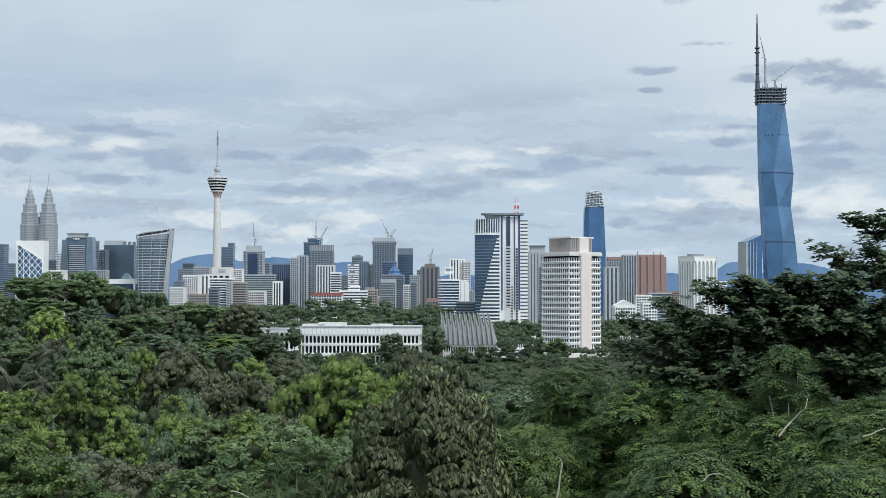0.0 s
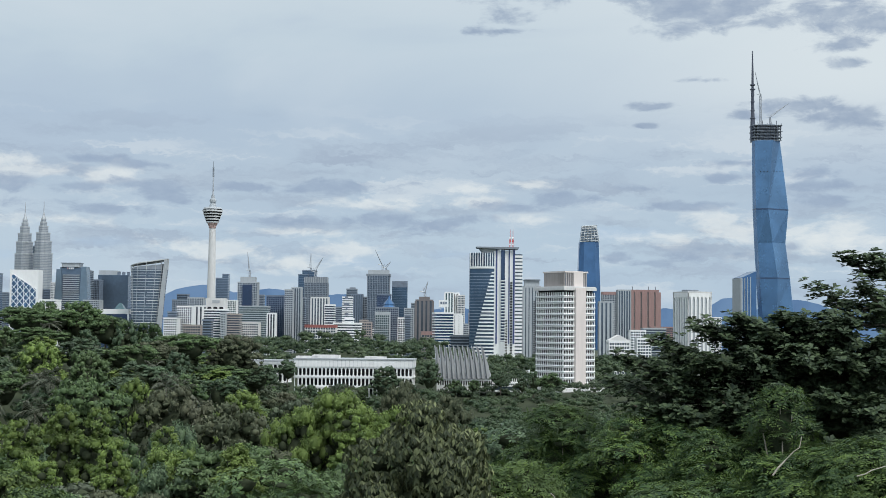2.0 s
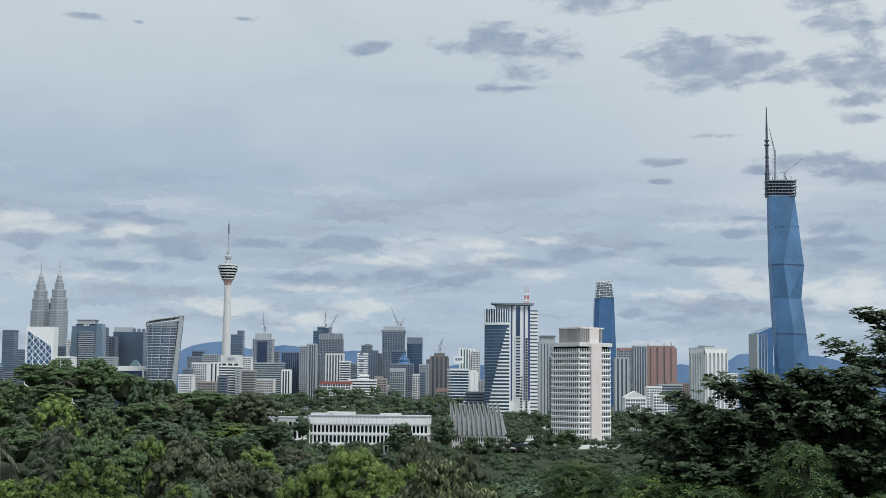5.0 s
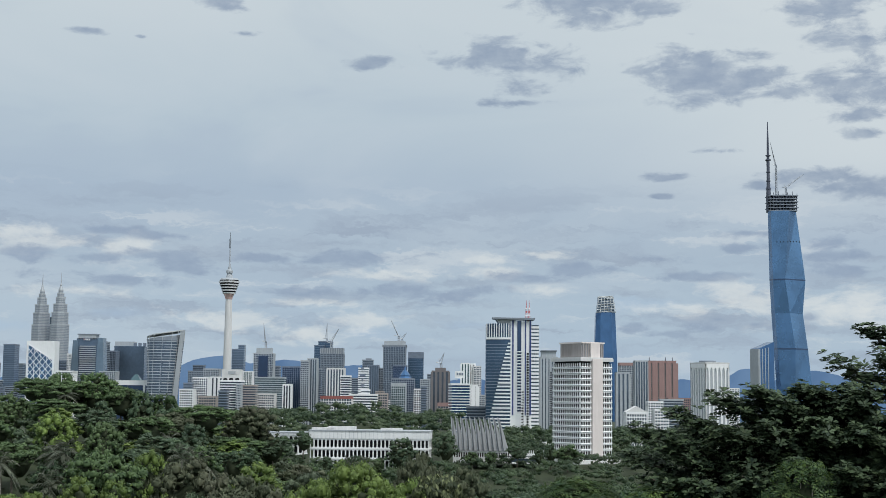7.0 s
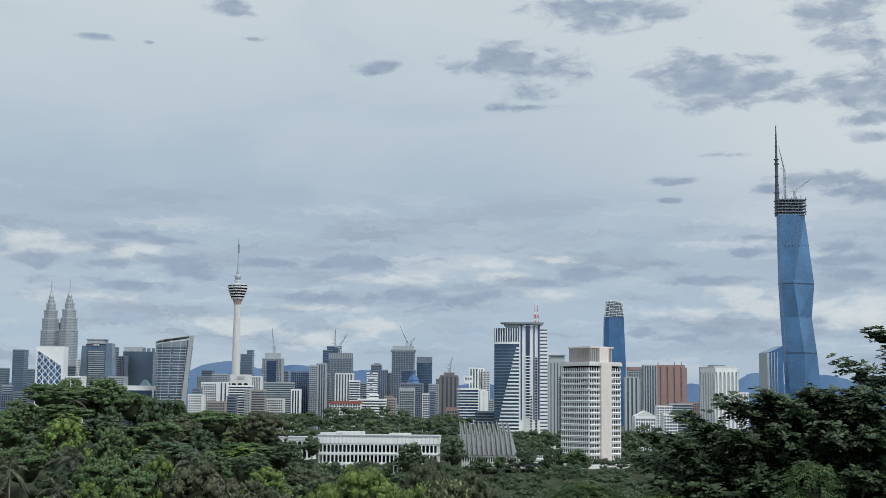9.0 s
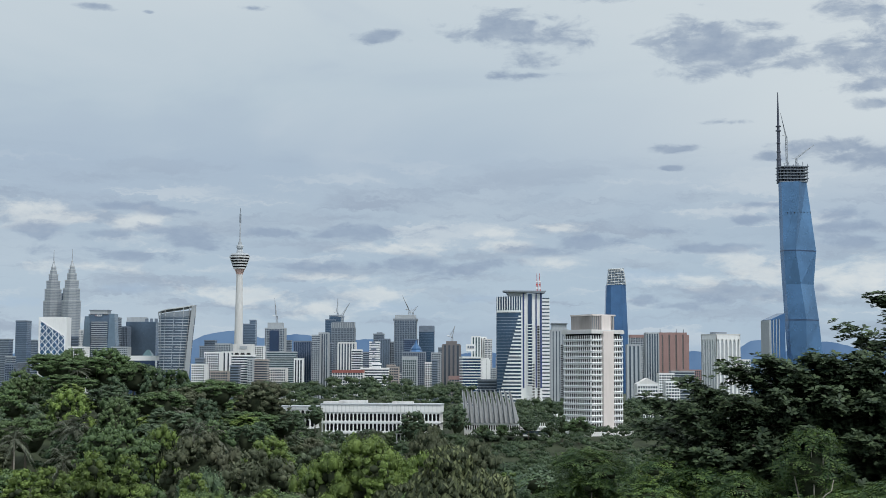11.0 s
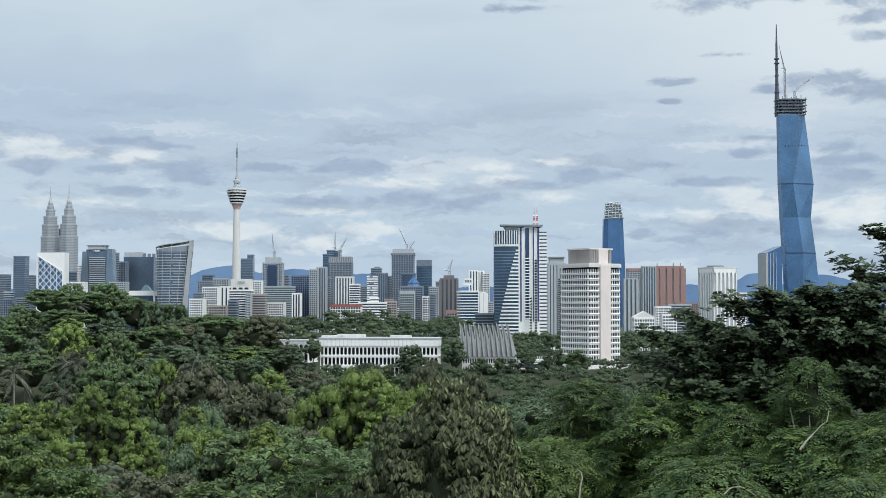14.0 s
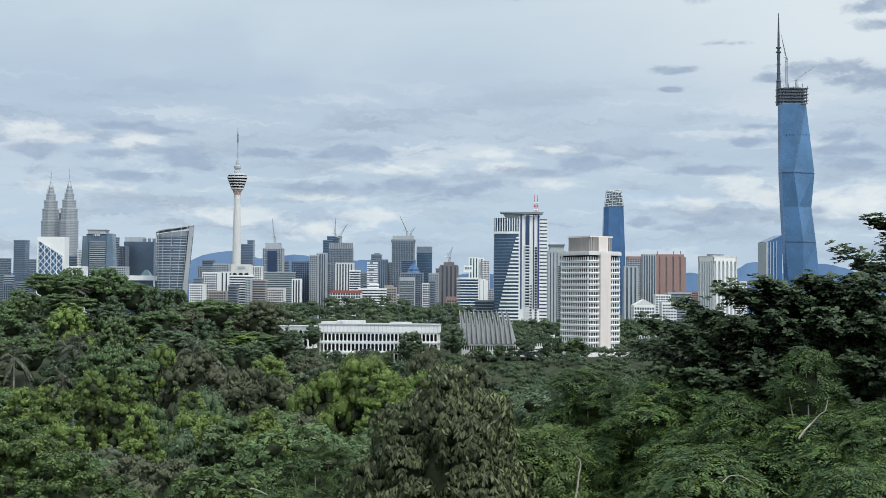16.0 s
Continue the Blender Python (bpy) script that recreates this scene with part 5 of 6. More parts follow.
def puffs(C, R, rng, count=7, size=0.42, up=0.25):
    """Small puffs of foliage over the upper, outer side of each lump. Gives centres, radii and outward ways."""
    c, r = np.repeat(C, count, 0), np.repeat(R, count, 0)
    own = np.repeat(np.arange(len(C)), count)
    d = unit(rng.normal(size=(len(c), 3)) + np.array([0, 0, up]))
    d[:, 2] = np.where(d[:, 2] < -0.45, -d[:, 2], d[:, 2])
    p = c + d * r * rng.uniform(0.7, 0.98, len(c))[:, None]
    keep = clear_of(p, C, R, own, 0.72)
    s = r * size * rng.uniform(0.7, 1.3, len(c))[:, None]
    return p[keep], s[keep], unit(d / r)[keep]


def puff_leaves(P, S, out, rng, leaf, cover=1.0, flat=0.5, droop=0.0, wide=0.6, core=0.8):
    """Leaves over small puffs, mostly above and outside, facing out and up."""
    n = np.maximum(5, (cover * 2 * math.pi * S[:, 0] * (S[:, 0] + S[:, 2]) / 2 / (leaf * leaf * wide * 0.5)).astype(int))
    p, s, o = np.repeat(P, n, 0), np.repeat(S, n, 0), np.repeat(out, n, 0)
    d = unit(rng.normal(size=(len(p), 3)) + o * 0.55 + np.array([0, 0, 0.35]))
    pos = p + d * s * rng.uniform(0.6, 1.12, len(p))[:, None]
    nrm = unit(d * 0.9 + np.array([0, 0, flat * 0.8]) + rng.normal(size=(len(p), 3)) * 0.28)
    ax = unit(np.cross(nrm, rng.normal(size=(len(p), 3))) + d * 0.5 + np.array([0, 0, -droop]))
    L = leaf * rng.uniform(0.7, 1.3, len(p))
    cards = leaf_cards(pos - ax * L[:, None] * 0.4, nrm, ax, L, L * wide * rng.uniform(0.8, 1.2, len(p)))
    return joined([cards, cores(P, S, core, rng)])


def tips_on(C, R, rng, gap, up=0.45, cull=0.8, deep=0.8):
    """Twig ends over lumps, about one for each gap by gap of surface, with the ways they point."""
    n = np.maximum(3, (2.2 * math.pi * R[:, 0] * (R[:, 0] + R[:, 2]) / 2 / (gap * gap)).astype(int))
    c, r, own = np.repeat(C, n, 0), np.repeat(R, n, 0), np.repeat(np.arange(len(C)), n)
    d = unit(rng.normal(size=(len(c), 3)) + np.array([0, 0, up]))
    p = c + d * r * rng.uniform(deep, 1.12, len(c))[:, None]
    keep = clear_of(p, C, R, own, cull)
    return p[keep], unit(d / r + np.array([0, 0, 0.3]))[keep]


def around(out, count, rng):
    """Ways spread evenly about each axis."""
    o = np.repeat(out, count, 0)
    a = np.tile(np.arange(count) * 2 * math.pi / count, len(out)) + np.repeat(rng.uniform(0, 6.3, len(out)), count) + rng.normal(size=len(o)) * 0.25
    u = unit(np.cross(o, np.array([0.31, 0.17, 0.93])))
    w = np.cross(o, u)
    return o, u * np.cos(a)[:, None] + w * np.sin(a)[:, None]


def rosettes(tips, out, rng, count, length, wide, droop=0.0, cup=0.3, belly=0.5):
    """A whorl of leaves at each twig end."""
    o, rad = around(out, count, rng)
    ax = unit(rad + o * cup * rng.uniform(0.2, 1.6, len(o))[:, None] + np.array([0, 0, -droop]) * rng.uniform(0.5, 1.4, len(o))[:, None])
    L = length * rng.uniform(0.65, 1.25, len(o))
    nrm = unit(o + rng.normal(size=o.shape) * 0.25 + np.array([0, 0, 0.3]))
    return leaf_cards(np.repeat(tips, count, 0) + ax * length * 0.06, nrm, ax, L, L * wide * rng.uniform(0.85, 1.15, len(o)), belly)


def fronds(tips, out, rng, count, length, pairs=5, droop=0.25, leaflet=0.35, wide=0.42):
    """Feathered leaves at each twig end: leaflets in pairs along an arching rib."""
    o, rad = around(out, count, rng)
    ax = unit(rad + o * 0.35 * rng.uniform(0, 1.8, len(o))[:, None])
    L = length * rng.uniform(0.7, 1.2, len(o))
    nrm = unit(o + np.array([0, 0, 0.6]))
    side = unit(np.cross(ax, nrm))
    base = np.repeat(tips, count, 0)
    sets = []
    for i in range(pairs):
        f = (i + 0.8) / pairs
        at = base + ax * (L * f)[:, None] + np.array([0, 0, -1.0]) * (droop * L * f * f)[:, None]
        size = L * leaflet * (0.55 + 0.45 * math.sin(math.pi * min(1, f * 0.9)))
        for q in (-1, 1):
            way = unit(side * q + ax * 0.55 + np.array([0, 0, -0.25]) + rng.normal(size=o.shape) * 0.12)
            sets.append(leaf_cards(at, nrm, way, size, size * wide))
    return joined(sets)


def crown_lumps(rng, rx, rz, n, z0, lump, flatten=0.6, skirt=-0.25, cone=0.0):
    """Centres and radii of lumps over a dome; cone pulls the upper ones in."""
    C, R = [], []
    for i in range(n):
        a = i * 2.39996 + rng.normal() * 0.35
        s = skirt + (1 - skirt) * (i + rng.uniform(0, 1)) / n
        q = math.sqrt(max(0, 1 - s * s)) * (1 - cone * max(0, s))
        k = rng.uniform(0.74, 1.04)
        C.append((rx * q * math.cos(a) * k, rx * q * math.sin(a) * k, z0 + rz * s * k))
        l = lump * rng.uniform(0.65, 1.3)
        R.append((l, l, l * flatten))
    return np.array(C), np.array(R)


def tree(name, label, seed, height, rx, rz, lumps, lump, leaf, mat, cover=0.9, flatten=0.75, bark=None, droop=0.0, skirt=-0.35, group="trees in the valley", flat=0.5, limbs=5, trunk_r=0.3, count=7, cone=0.0):
    """A trunk, some limbs and a crown of leafy lumps, each broken into puffs."""
    rng = np.random.default_rng(seed)
    ob = thing(name, 0, 0, 0, 0, label, "tree", group)
    zc = height - rz
    bits = [rod((0, 0, -1.5), (0.2, 0.1, zc * 0.6), trunk_r * 1.3, trunk_r * 0.9, 8), rod((0.2, 0.1, zc * 0.6), (0.1, -0.2, zc + rz * 0.3), trunk_r * 0.9, trunk_r * 0.35, 8)]
    part("trunk", merged("trunk", bits), bark or BARK, ob)
    C, R = crown_lumps(rng, rx - lump * 0.6, rz - lump * flatten * 0.6, lumps, zc, lump, flatten, skirt, cone)
    for i in rng.choice(lumps, limbs, replace=False):
        a = Vector((0.15, 0, zc * 0.6 + (zc * 0.3) * rng.uniform()))
        b = Vector(C[i])
        mid = (a + b) / 2 + Vector((0, 0, -0.1 * rz + rng.normal() * 0.2))
        part("limb", merged("limb", [rod(a, mid, trunk_r * 0.45, trunk_r * 0.28, 5), rod(mid, b, trunk_r * 0.28, trunk_r * 0.1, 5)]), bark or BARK, ob)
    P, S, out = puffs(C, R, rng, count)
    part("crown", fast_mesh("crown", *puff_leaves(P, S, out, rng, leaf, cover, flat, droop)), mat, ob)
    # dark inner balls put the crown's inner shade into colour
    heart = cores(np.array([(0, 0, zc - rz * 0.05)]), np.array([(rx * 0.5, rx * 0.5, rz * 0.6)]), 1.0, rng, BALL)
    part("crown_core", fast_mesh("crown_core", *joined([cores(C, R, 0.42, rng), heart])), CROWN_SHADE, ob)
    return ob


def palm(name, label, seed, height, leaf_len, mat, count=15):
    """A bare stem under a head of long arching fronds."""
    rng = np.random.default_rng(seed)
    ob = thing(name, 0, 0, 0, 0, label, "palm", "palms in the valley")
    part("trunk", merged("trunk", [rod((0, 0, -1.5), (0.25, 0.1, height * 0.5), 0.28, 0.2, 8), rod((0.25, 0.1, height * 0.5), (0.1, 0, height), 0.2, 0.17, 8)]), PALEBARK, ob)
    for i in range(count):
        a, lift = i * 2.4, 1.15 - 1.5 * i / count
        ax = Vector((math.cos(a) * math.cos(lift), math.sin(a) * math.cos(lift), math.sin(lift)))
        L, sets = leaf_len * rng.uniform(0.8, 1.1), []
        side = ax.cross(Vector((0, 0, 1))).normalized()
        pts = [ax * (L * f) + Vector((0, 0, -0.55 * L * f * f)) for f in np.linspace(0, 1, 7)]
        n = 22
        f = np.linspace(0.12, 1, n)
        at = np.outer(f * L, np.array(ax)) + np.outer(-0.55 * L * f * f, (0, 0, 1.0))
        for q in (-1, 1):
            way = unit(np.tile(np.array(side) * q * 0.9 + np.array(ax) * 0.6, (n, 1)) + np.array([0, 0, -0.55]) + rng.normal(size=(n, 3)) * 0.1)
            size = L * 0.3 * np.sin(np.pi * np.clip(f * 0.85 + 0.1, 0, 1))
            sets.append(leaf_cards(at, np.tile(np.array([0, 0, 1.0]) + np.array(ax) * 0.1, (n, 1)), way, size, size * 0.13 + 0.04))
        v, t = joined(sets)
        fr = part("frond", fast_mesh("frond", v, t), mat, ob, (0.1, 0, height))
        part("rib", merged("rib", [rod(p, q, 0.05, 0.04, 4) for p, q in zip(pts, pts[1:])]), mat, fr)
    return ob


def place(proto, x, y, s=1.0, rz=0.0, sz=None):
    a, b, c = proto.scale
    return copy_thing(proto, pose(x, y, ground_z(x, y), 0, 0, rz) @ Matrix.Diagonal((s / a, s / b, (sz or s) / c, 1)))


def settle(proto, x, y, s=1.0, rz=0.0, sz=None):
    proto.matrix_basis = pose(x, y, ground_z(x, y), 0, 0, rz) @ Matrix.Diagonal((s, s, sz or s, 1))


HEIGHTS = [13.5, 13, 14, 12, 16, 15, 13, 20, 13]


def kinds(near):
    """One tree of each kind; those close by carry smaller leaves."""
    leaf, limbs = (0.42, 4) if near else (0.68, 0)
    cov = 0.48 if near else 0.33
    s = 0 if near else 50
    h = HEIGHTS
    return [
        tree("broadleaf_tree", "mid-green broadleaf tree with a rounded crown", 1 + s, h[0], 6.0, 6.0, 17, 2.3, leaf, L_MID, cov, limbs=limbs),
        tree("dense_tree", "dark green broadleaf tree with a dense crown", 2 + s, h[1], 5.4, 6.2, 16, 2.2, leaf, L_DARK, cov, 0.85, limbs=limbs),
        tree("spreading_tree", "flat-topped spreading tree with layered foliage", 3 + s, h[2], 7.8, 4.2, 20, 2.5, leaf * 0.9, L_MID, cov, 0.34, skirt=-0.1, limbs=limbs, flat=0.9),
        tree("open_crowned_tree", "olive-grey broadleaf tree with an open crown", 4 + s, h[3], 6.2, 5.2, 18, 1.9, leaf * 0.85, L_OLIVE, cov * 1.15, 0.55, limbs=limbs),
        tree("yellow_green_tree", "bright yellow-green tree with a soft crown", 5 + s, h[4], 6.2, 6.4, 26, 2.0, leaf * 0.85, L_LIME, cov, 0.9, limbs=limbs),
        tree("spreading_tree", "dark spreading tree with layered foliage", 6 + s, h[5], 7.2, 4.8, 20, 2.4, leaf * 0.9, L_DARK, cov, 0.38, skirt=-0.15, limbs=limbs, flat=0.9),
        tree("hanging_leaved_tree", "pale grey-green tree with long hanging foliage", 7 + s, h[6], 4.6, 5.8, 15, 1.9, leaf * 1.1, L_OLIVE, cov * 0.8, 0.9, droop=1.2, limbs=limbs),
        tree("tall_tree", "tall green tree with a narrow lumpy crown", 8 + s, h[7], 4.8, 9.4, 26, 2.0, leaf, L_LIME, cov, 0.72, limbs=limbs, cone=0.3),
        tree("rain_tree", "brownish-green tree with a broad fine-leaved crown", 9 + s, h[8], 7.5, 5.2, 24, 2.2, leaf * 0.8, L_DRY, cov * 1.1, 0.5, limbs=limbs),
    ]


MID = {True: kinds(True), False: kinds(False)}
PALM = palm("palm_tree", "grey-green palm with long arching fronds among trees", 61, 9.0, 5.2, L_PALM)
PALM_SET = []
USED = set()


def put(i, x, y, s=1.0, rz=0.0, sz=None, fine=False):
    near = fine or y < 200
    if (near, i) not in USED:
        USED.add((near, i))
        settle(MID[near][i], x, y, s, rz, sz)
    else:
        place(MID[near][i], x, y, s, rz, sz)


def put_top(i, x, y, top, s=1.0, rz=0.0, fine=False):
    """A tree whose highest leaves reach the given height above the datum."""
    put(i, x, y, s, rz, (top - ground_z(x, y)) / HEIGHTS[i], fine)


def put_palm(x, y, top, s=1.0, rz=0.0):
    sz = (top - ground_z(x, y)) / 11.5
    if PALM_SET:
        place(PALM, x, y, s, rz, sz)
    else:
        PALM_SET.append(1)
        settle(PALM, x, y, s, rz, sz)


# trees that stand out: kind, across, away, height of the top, breadth
STAND_OUT = [
    (0, -111.0, 400, 76.4, 1.0), (0, -100.2, 398, 76.6, 1.05), (2, -106, 392, 74.5, 1.0), (2, -92.5, 396, 73.0, 0.9), (0, -81.0, 398, 70.6, 0.95), (1, -87, 394, 70.4, 0.9),
    (2, -101, 360, 69.5, 0.95), (5, -88, 350, 66.5, 1.0), (7, -96, 345, 67.5, 1.0), (2, -76, 352, 65.5, 1.1), (0, -118, 380, 70.5, 1.0), (2, -68, 385, 68.2, 1.1), (8, -56, 392, 67.2, 1.1),
    (2, -64, 260, 60.5, 1.0), (8, -33, 232, 57.0, 1.05), (1, -40, 215, 55.0, 0.8), (8, -46, 250, 58.8, 1.0), (3, -30, 300, 55.5, 1.0),
    (4, -15.4, 215, 60.2, 1.15), (4, -21, 212, 57.6, 0.8), (4, -8.6, 216, 57.6, 0.9), (7, -12.0, 208, 57.8, 0.9), (7, -35.5, 190, 56.3, 0.7),
    (7, -41.6, 160, 60.8, 0.72), (7, -37.2, 157, 60.6, 0.75), (7, -45.6, 155, 59.4, 0.75), (7, -49.6, 158, 58.9, 0.8), (7, -34.6, 150, 57.4, 0.6), (4, -43.5, 146, 56.2, 0.6),
    (7, -39.0, 144, 56.0, 0.6), (4, -47.5, 140, 55.4, 0.6), (7, -35, 140, 54.0, 0.55), (4, -41, 132, 53.5, 0.5), (8, -7.4, 300, 58.2, 0.85), (8, 2.0, 290, 55.8, 0.8),
    (1, -27.5, 145, 55.6, 0.62), (0, -31.5, 175, 55.6, 0.65),
]
# gap in the canopy, cut along the camera's sight line to a low building
GAP = lambda x, y: (185 < y < 275 and abs(x + 0.189 * y) < 5.5 + 0.01 * y) or (math.hypot(x + 50, (y - 270) * 0.7) < 10)


def forest():
    rng = random.Random(21)
    y = 112.0
    while y < 480:
        step = 10.6 + y * 0.0095
        half = 0.325 * y + 8
        x = -half + rng.uniform(0, step)
        while x < half:
            px, py = x + rng.uniform(-3, 3), y + rng.uniform(-4, 4)
            left = x < -0.12 * y
            kind = rng.choice([0, 1, 2, 2, 0, 5, 0, 7, 3, 1, 2, 8, 4, 1] if left else [0, 1, 3, 8, 5, 1, 2, 0, 6, 7])
            if all(math.hypot(px - a, (py - b) * 0.8) > 6.5 * min(1, s) for _, a, b, _, s in STAND_OUT) and not GAP(px, py):
                tall = rng.uniform(0.68, 1.02) if rng.random() < 0.75 else rng.uniform(1.02, 1.22)
                if kind == 7:
                    tall *= 0.66
                if px < -50 and py > 330:
                    tall = min(tall, 0.95)
                put(kind, px, py, rng.uniform(0.7, 1.05), rng.uniform(0, 360), tall)
            x += step * rng.uniform(0.75, 1.25)
        y += step * 0.95


forest()
for n, (i, x, y, top, s) in enumerate(STAND_OUT):
    put_top(i, x, y, top, s, 47 * n, y < 225)
for n, (x, y, top, s) in enumerate([(-82, 300, 62.2, 1.0), (-86, 306, 61.6, 0.95), (-57, 300, 61.4, 1.0), (-53, 296, 60.6, 0.9), (-104, 380, 72.5, 0.9), (-74, 262, 57.8, 0.9), (-48.5, 262, 58, 0.9), (-66, 330, 63.0, 0.9),
                                    (-26, 420, 55, 0.9), (-34, 470, 53, 0.9), (-92, 290, 60, 0.9)]):
    put_palm(x, y, top, s, 63 * n)


def garden_shed():
    """A low pale-roofed building glimpsed between the trees."""
    ob = thing("low_shed", -50.0, 266, ground_z(-50, 266), 12, "low white-walled building with a grey sheet roof among trees", "building")
    part("wall", box_mesh(9, 6, 5.2, "wall"), OFFWHITE, ob, (0, 0, -0.5))
    part("roof", mesh_from("roof", [(-5, -3.6, 4.6), (5, -3.6, 4.6), (5, 0, 6.0), (-5, 0, 6.0), (-5, 3.6, 4.6), (5, 3.6, 4.6), (-5, -3.6, 4.4), (5, -3.6, 4.4), (-5, 3.6, 4.4), (5, 3.6, 4.4)],
                           [(0, 1, 2, 3), (3, 2, 5, 4), (0, 6, 7, 1), (4, 5, 9, 8), (6, 8, 9, 7), (0, 3, 4, 8, 6), (1, 7, 9, 5, 2)]), LIGHTGREY, ob)
    for i in range(4):
        part("window", box_mesh(1.2, 0.2, 1.3, "window"), VOID, ob, (-3.3 + 2.2 * i, -3.02, 2.2))


garden_shed()


def woods(name, label, seed, y0, y1, spacing, size, mat, leaf=1.1, cover=0.55):
    """Far woods, one sheet of crowns."""
    rng = np.random.default_rng(seed)
    C, R = [], []
    y = y0
    while y < y1:
        half = 0.34 * y + 20
        x = (-half if y < 900 else -0.2 * y) + rng.uniform(0, spacing)
        while x < half:
            cx, cy = x + rng.normal() * 2.5, y + rng.normal() * 3
            if not any(a < cx < b and c < cy < d for a, b, c, d in CLEAR):
                g = ground_z(cx, cy)
                h = size * rng.uniform(0.5, 1.2)
                for j in range(5):
                    a = j * 1.26 + rng.uniform(0, 0.9)
                    q = rng.uniform(0.25, 1) * size * 0.36
                    l = size * rng.uniform(0.13, 0.27)
                    C.append((cx + q * math.cos(a), cy + q * math.sin(a), g + h - l * 0.6 - q * rng.uniform(0.35, 0.9)))
                    R.append((l, l, l * rng.uniform(0.5, 0.85)))
            x += spacing * rng.uniform(0.75, 1.3)
        y += spacing * 0.9
    C, R = np.array(C), np.array(R)
    out = np.tile([0, -0.25, 0.8], (len(C), 1))
    v, t = puff_leaves(C, R, out, rng, leaf, cover, core=0.66)
    ob = new(name, fast_mesh(name, v, t))
    ob.data.materials.append(mat)
    tagged(ob, label, "woods", kind="stuff")


CLEAR = [(-95, -5, 874, 912), (-140, -85, 926, 955), (-8, 38, 898, 935), (28, 66, 902, 932), (62, 112, 934, 985), (-57, -43, 258, 274)]
woods("valley_woods", "dense dark green woods filling the valley", 31, 490, 862, 14, 13, L_FAR, 0.95, 0.3)
woods("garden_trees", "low green trees round the white buildings", 33, 864, 962, 10, 9, L_FAR, 1.0, 0.35)
woods("undergrowth", "green undergrowth below the valley trees", 34, 100, 490, 9.5, 6.5, L_FAR, 0.9, 0.22)
woods("hill_woods", "dark woods on the rise behind the white buildings", 32, 958, 1330, 16.5, 16, L_FAR, 1.25, 0.24)

# trees before and beside the white buildings
for i, x, y, s, tall in ((1, -30.8, 866, 2.0, 1.75), (1, -4.2, 884, 1.5, 1.6), (0, 71.7, 892, 1.4, 1.15), (1, -119.7, 902, 1.1, 1.5), (0, -107.1, 905, 1.0, 1.35), (5, -92.2, 880, 1.1, 1.5),
                         (1, -127.7, 890, 0.9, 1.4), (0, -66.9, 862, 0.8, 0.9), (0, -46.2, 862, 0.8, 0.95), (1, 54.3, 900, 0.8, 0.9), (0, 23.4, 885, 0.7, 0.8), (1, -76, 858, 0.9, 1.0), (5, -57, 856, 0.9, 1.0),
                         (1, -14, 860, 0.8, 1.0), (0, 12, 880, 0.8, 0.8), (5, 40, 890, 1.0, 0.95), (1, 62, 905, 0.9, 1.1)):
    put(i, x, y, s, 10 * y, tall)


# near trees, leaf by leaf
def near_trunk(ob, top, zc, C, rng, thick=0.3, limbs=9, bark=None):
    part("trunk", merged("trunk", [rod((0, 0, -1), (0.2, 0, zc * 0.7), thick, thick * 0.66, 8), rod((0.2, 0, zc * 0.7), (0, 0.1, top - 1.5), thick * 0.66, 0.05, 8)]), BARK, ob)
    for i in rng.choice(len(C), limbs, replace=False):
        a, b = Vector((0.1, 0, zc * 0.75)), Vector(C[i])
        mid = a.lerp(b, 0.5) + Vector((0, 0, -0.3))
        part("limb", merged("limb", [rod(a, mid, 0.09, 0.05, 6), rod(mid, b, 0.05, 0.02, 6)]), bark or PALEBARK, ob)


